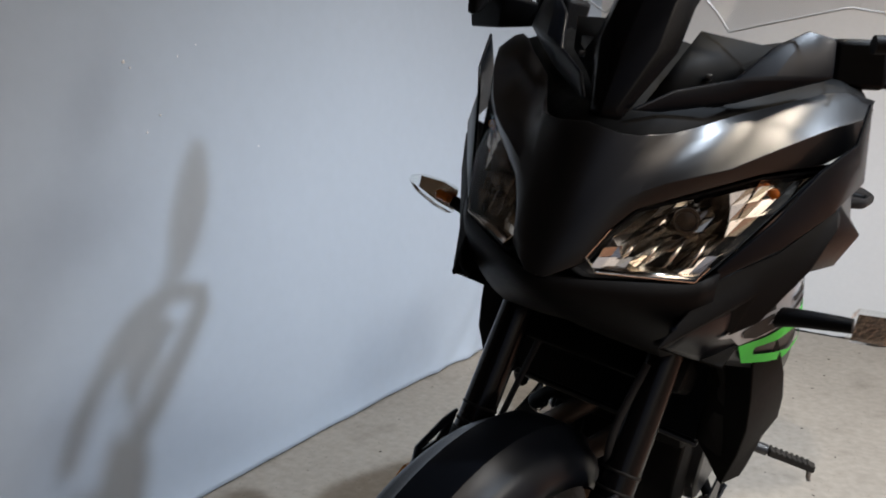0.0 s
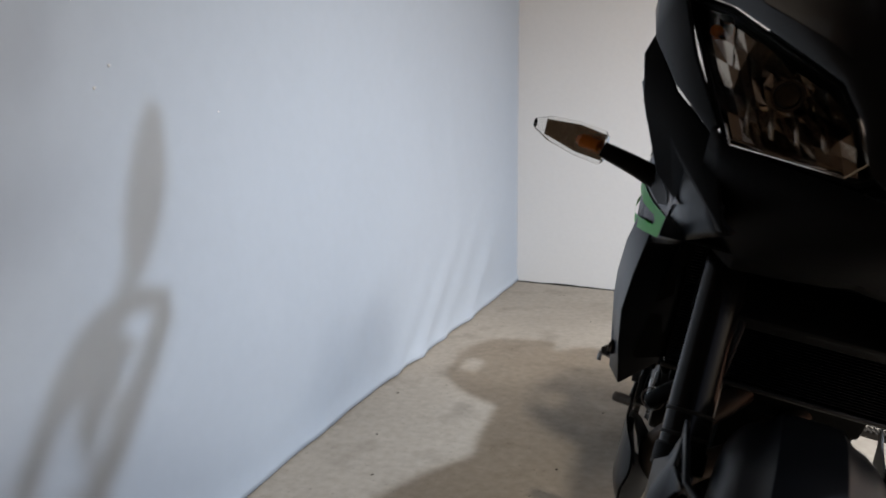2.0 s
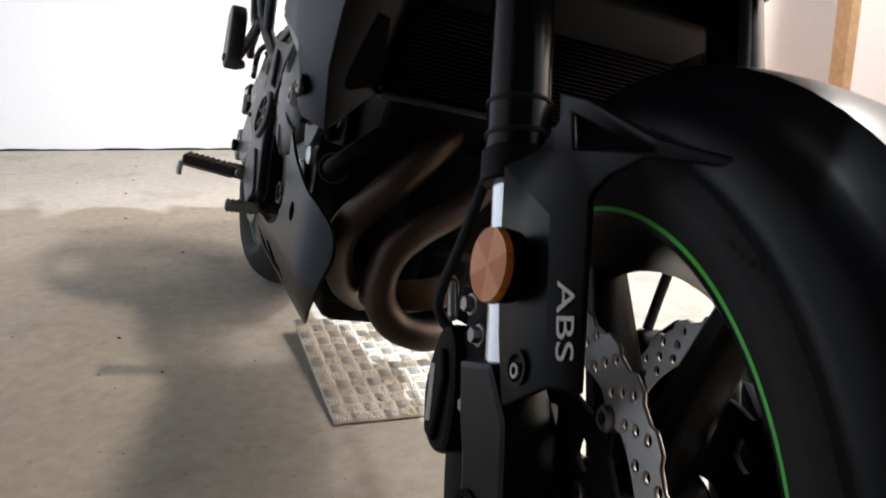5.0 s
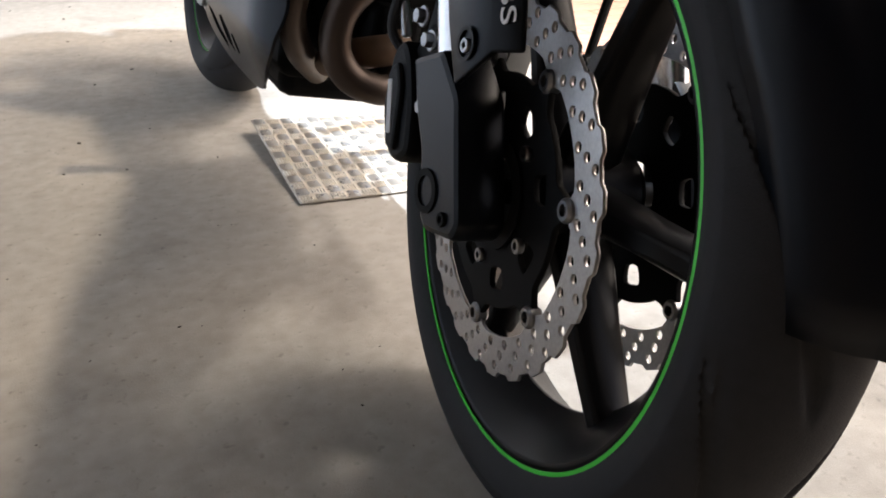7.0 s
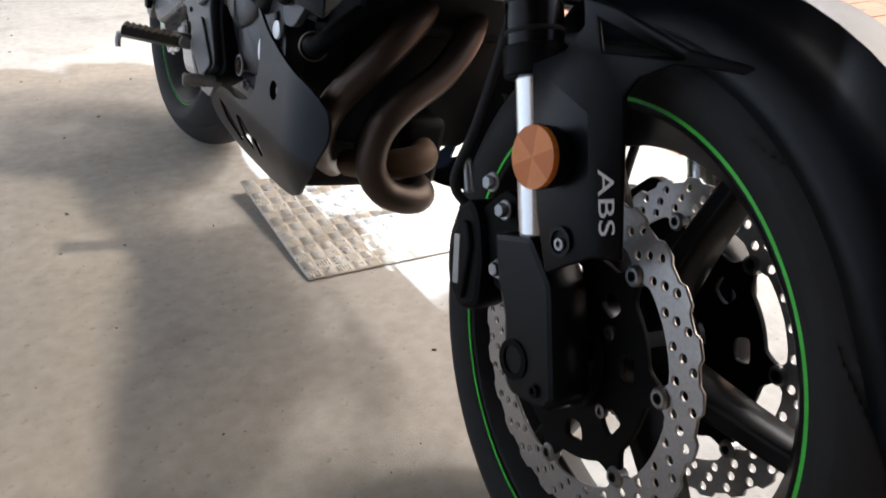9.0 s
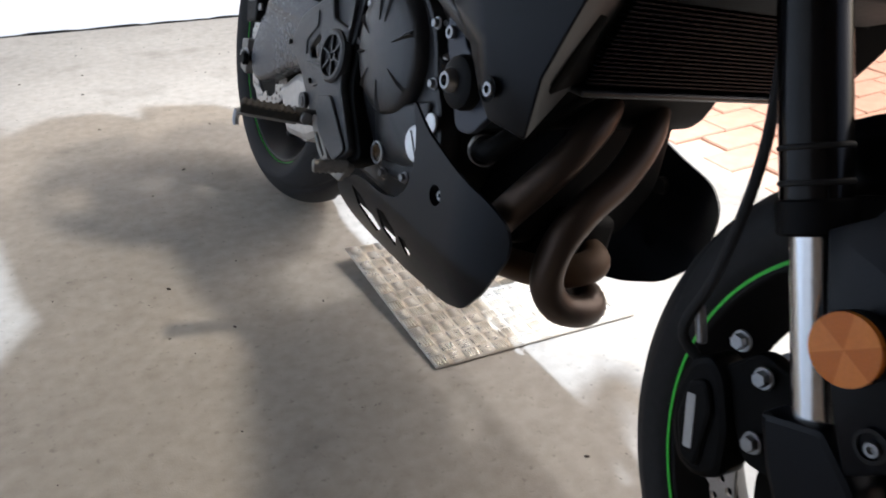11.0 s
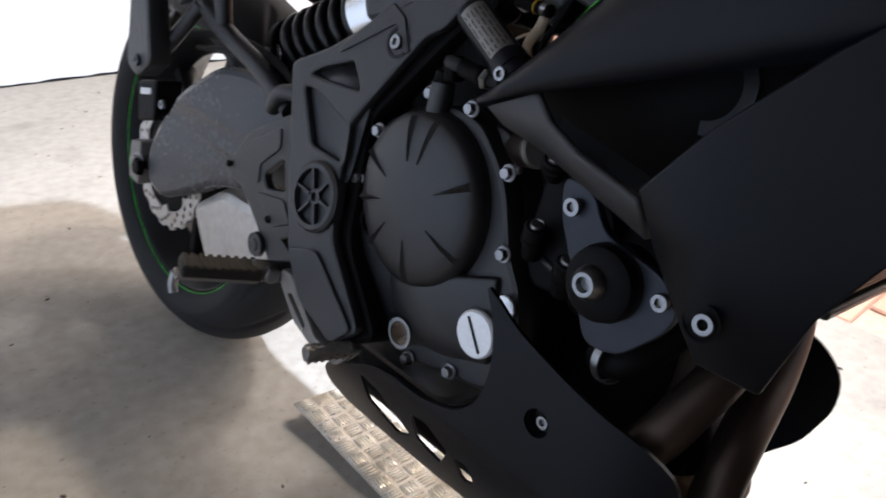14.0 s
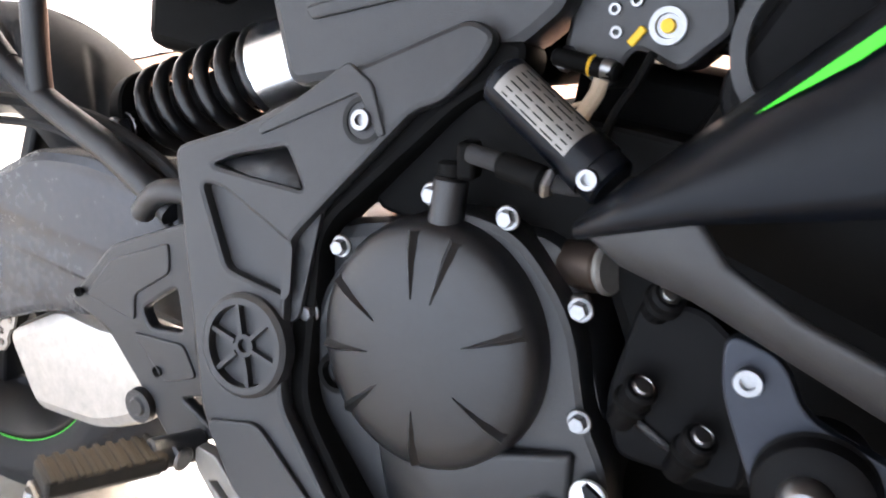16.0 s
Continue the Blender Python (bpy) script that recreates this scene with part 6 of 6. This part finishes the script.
for s in (-1, 1):
    lathe("rim_stripe", [(0, 0.2232), (-0.0012, 0.2232), (-0.0012, 0.2292), (0, 0.2292)], (s * 0.0605, RA[1], RA[2]), GREEN, rw, "bright green rim tape", n=96, turn=Matrix.Diagonal((-s if s > 0 else 1, 1, 1, 1)))
brake_disc((-0.090, RA[1], RA[2]), 0.113, 0.082, 18, 18, rw)
lathe("disc_hub", [(-0.004, 0.086), (-0.006, 0.05), (0.03, 0.045), (0.03, 0.09)], (-0.084, RA[1], RA[2]), DARK, rw, "black disc hub", n=40)

def aft(pts):
    """The rear part of the swingarm, drawn in towards the pivot."""
    return [(y if y < 1.1 else 1.1 + (y - 1.1) * 0.87, z - max(0, y - 1.2) * 0.04) for y, z in pts]


for s in (-1, 1):
    sw = plate("swingarm", [rounded(aft([(1.424, 0.352), (1.418, 0.298), (1.368, 0.284), (1.30, 0.308), (1.195, 0.352), (1.100, 0.374), (1.04, 0.402), (0.93, 0.41), (0.88, 0.45), (0.93, 0.52), (1.01, 0.534), (1.10, 0.540), (1.18, 0.528), (1.285, 0.476), (1.380, 0.416)]), 0.022)],
               -0.136 if s < 0 else 0.096, 0.044, ARM, bike, "dark grey cast swingarm", bevel=0.010, bend=lambda y, z, s=s: s * -0.012 * math.sin(max(0, min(1, (y - 0.95) / 0.45)) * math.pi) * (-1 if z > 0.44 else 0.6))
    if s < 0:
        ad = plate("chain_adjuster", [rounded(aft([(1.455, 0.358), (1.458, 0.282), (1.50, 0.290), (1.498, 0.352)]), 0.006)], -0.132, 0.036, WORN, sw, "dull metal axle adjuster", bevel=0.003)
        hexbolt((-0.136, 1.415, 0.310), 0.014, ad, depth=0.010)
        rod("adjuster_screw", (-0.116, 1.438, 0.306), (-0.116, 1.475, 0.306), 0.006, DARK, ad, n=10)
        rod("axle_nut", (-0.136, 1.392, 0.311), (-0.148, 1.392, 0.311), 0.014, DARK, ad, n=6)
rod("rear_axle", (-0.13, 1.392, 0.316), (0.13, 1.392, 0.316), 0.011, DARK, rw)
rc = plate("rear_caliper", [rounded(aft([(1.40, 0.405), (1.465, 0.390), (1.475, 0.455), (1.40, 0.468)]), 0.01)], -0.136, 0.045, PLASTIC, bike, "black rear brake caliper", bevel=0.005)
plate("maker_bar", [rounded(aft([(1.418, 0.442), (1.456, 0.436), (1.457, 0.446), (1.419, 0.452)]), 0.002)], -0.1372, 0.002, WHITE, rc, "white maker's mark drawn as a bar", bevel=0.0002)
bolt((-0.138, 1.339, 0.428), 0.008, rc)
bolt((-0.14, 1.337, 0.493), 0.010, rc)
tube("rear_brake_hose", [(-0.125, 1.40, 0.47), (-0.13, 1.35, 0.53), (-0.125, 1.25, 0.555), (-0.12, 1.13, 0.565), (-0.13, 1.02, 0.548), (-0.14, 0.96, 0.52)], 0.006, RUBBER, bike, "black rear brake hose", n=10)
tube("speed_lead", [(-0.132, 1.25, 0.535), (-0.14, 1.14, 0.55), (-0.145, 1.04, 0.53), (-0.15, 0.98, 0.50)], 0.004, RUBBER, bike, "black lead clipped to the swingarm", n=8)
tube("frame_loop", [(-0.16, 1.01, 0.515), (-0.165, 0.985, 0.540), (-0.16, 0.95, 0.545), (-0.15, 0.92, 0.53)], 0.010, FRAME, bike, "bent black frame tube", n=12)

# subframe tubes and passenger footrest
sub = tube("subframe_tube", [(-0.15, 0.985, 0.520), (-0.152, 1.06, 0.553), (-0.153, 1.16, 0.583), (-0.155, 1.225, 0.62), (-0.158, 1.29, 0.70), (-0.155, 1.34, 0.80)], 0.0125, FRAME, bike, "black subframe tube", n=16)
tube("subframe_strut", [(-0.153, 1.15, 0.582), (-0.155, 1.155, 0.63), (-0.155, 1.16, 0.72), (-0.15, 1.15, 0.82)], 0.011, FRAME, sub, n=14)
tube("subframe_strut", [(-0.153, 1.185, 0.60), (-0.156, 1.26, 0.585), (-0.156, 1.32, 0.61), (-0.156, 1.40, 0.72)], 0.010, FRAME, sub, n=14)
tube("subframe_strut", [(-0.155, 1.225, 0.615), (-0.156, 1.30, 0.545), (-0.15, 1.33, 0.52)], 0.009, FRAME, sub, n=14)
pp = plate("passenger_footrest", [rounded([(1.225, 0.515), (1.265, 0.485), (1.300, 0.50), (1.300, 0.60), (1.275, 0.62), (1.245, 0.60)], 0.012)], -0.212, 0.032, FRAME, bike, "folded black passenger footrest", bevel=0.006)
bolt((-0.216, 1.262, 0.51), 0.009, pp, mat=ARM)
tube("footrest_stay", [(-0.16, 1.20, 0.60), (-0.175, 1.24, 0.545), (-0.19, 1.275, 0.50), (-0.17, 1.30, 0.50)], 0.010, FRAME, pp, n=12)
rod("tail_canister", (-0.10, 1.135, 0.700), (-0.10, 0.995, 0.712), 0.026, PLASTIC, bike, "black canister under the seat", n=28)
# two unseen boxes added to keep lamp light from leaking through the bike
box_part("leak_block", (0.045, 0.86, 0.735), (0.15, 0.26, 0.13), DARK, bike, "unseen black leak block", bevel=0.015)
box_part("airbox", (0.02, 0.55, 0.80), (0.24, 0.26, 0.16), DARK, bike, "unseen black airbox block that stops light leaking under the tank", bevel=0.02)

# shock absorber
S0, S1 = Vector((-0.075, 1.105, 0.565)), Vector((-0.075, 0.760, 0.735))
sa = (S1 - S0).normalized()
shock = rod("shock_absorber", S0, S0 + sa * 0.19, 0.020, DARK, bike, "coil-over shock absorber with a black spring", n=24)
pts = []
e1 = sa.orthogonal().normalized()
e2 = sa.cross(e1)
for k in range(6 * 20 + 1):
    a = 2 * math.pi * k / 20
    pts.append(S0 + sa * (0.020 + 0.150 * k / 120) + (e1 * math.cos(a) + e2 * math.sin(a)) * 0.037)
tube("spring", pts, 0.0068, PAINT, shock, "glossy black coil spring", n=12, smooth_n=0)
rod("spring_seat", S0 + sa * 0.000, S0 + sa * 0.016, 0.042, DARK, shock, n=32)
rod("preload_collar", S0 + sa * 0.168, S0 + sa * 0.222, 0.042, SILVER, shock, "bright silver preload collar", n=36)
rod("collar_edge", S0 + sa * 0.222, S0 + sa * 0.228, 0.044, BLACKLINE, shock, n=36)
sv = plate("shock_cover", [rounded([(0.925, 0.712), (0.895, 0.640), (0.720, 0.700), (0.690, 0.735), (0.72, 0.79), (0.80, 0.785)], 0.015)], -0.135, 0.05, FRAME, bike, "moulded black cover over the shock", bevel=0.008)
plate("cover_rib", [rounded([(0.885, 0.700), (0.878, 0.692), (0.76, 0.735), (0.768, 0.748)], 0.004)], -0.139, 0.006, FRAME, sv, bevel=0.002)
hexbolt((-0.116, 1.094, 0.561), 0.012, shock, depth=0.012)
rod("bolt_collar", (-0.112, 1.094, 0.561), (-0.06, 1.094, 0.561), 0.016, DARK, shock, n=20)

# silencer under the swingarm
sil = plate("silencer", [rounded([(1.285, 0.285), (1.195, 0.345), (1.135, 0.345), (1.06, 0.36), (1.03, 0.31), (1.06, 0.26), (1.12, 0.225), (1.23, 0.205)], 0.022)], -0.105, 0.09, MUFFLER, bike, "short dusty silver silencer", bevel=0.016)

# tank, seat and tail, only their lower sides show
def hull(name, stations, mat, label):
    rows = []
    for y, w, z0, z1 in stations:
        rows.append([(w * math.cos(a) * (1 if abs(math.cos(a)) < 0.9 else 0.98), y, (z0 + z1) / 2 + (z1 - z0) / 2 * math.copysign(abs(math.sin(a)) ** 0.7, math.sin(a))) for a in [2 * math.pi * k / 20 for k in range(21)]])
    return grid_part(name, rows, mat, bike, label)


hull("fuel_tank", [(0.40, 0.10, 0.92, 1.03), (0.48, 0.16, 0.82, 1.06), (0.62, 0.175, 0.78, 1.06), (0.78, 0.14, 0.80, 1.00), (0.90, 0.10, 0.82, 0.92)], PAINT, "black fuel tank")
hull("seat", [(0.80, 0.10, 0.80, 0.90), (0.95, 0.15, 0.79, 0.86), (1.15, 0.16, 0.80, 0.86), (1.30, 0.14, 0.82, 0.92), (1.42, 0.11, 0.85, 0.93)], RUBBER, "black seat")
hull("tail_fairing", [(0.98, 0.12, 0.74, 0.80), (1.2, 0.15, 0.74, 0.82), (1.36, 0.13, 0.78, 0.88), (1.46, 0.09, 0.82, 0.90), (1.50, 0.05, 0.84, 0.89)], SATIN, "black tail fairing")
tube("side_stand", [(0.12, 0.80, 0.30), (0.20, 0.82, 0.16), (0.272, 0.84, -0.040)], 0.012, DARK, bike, "black side stand on the floor", n=14)

# grab rails beside the seat
for s in (-1, 1):
    out = [(0.10, 1.08), (0.19, 1.12), (0.255, 1.20), (0.265, 1.36), (0.23, 1.47), (0.10, 1.51)]
    hole = [(0.205, 1.235), (0.245, 1.25), (0.245, 1.325), (0.205, 1.32)]
    me = outline_mesh("grab_rail", [rounded([(s * x, y) for x, y in out], 0.03), rounded([(s * x, y) for x, y in hole], 0.012)], 0.022, 0.008, 2)
    me.transform(Matrix.Translation((0, 0, 0.885)))
    mesh_part("grab_rail", me, PLASTIC, bike, "black grab rail")
# unseen box added to close the light leak below the seat
box_part("leak_block", (0.05, 1.0, 0.70), (0.19, 0.30, 0.15), DARK, bike, "unseen black leak block under the seat", bevel=0.015)
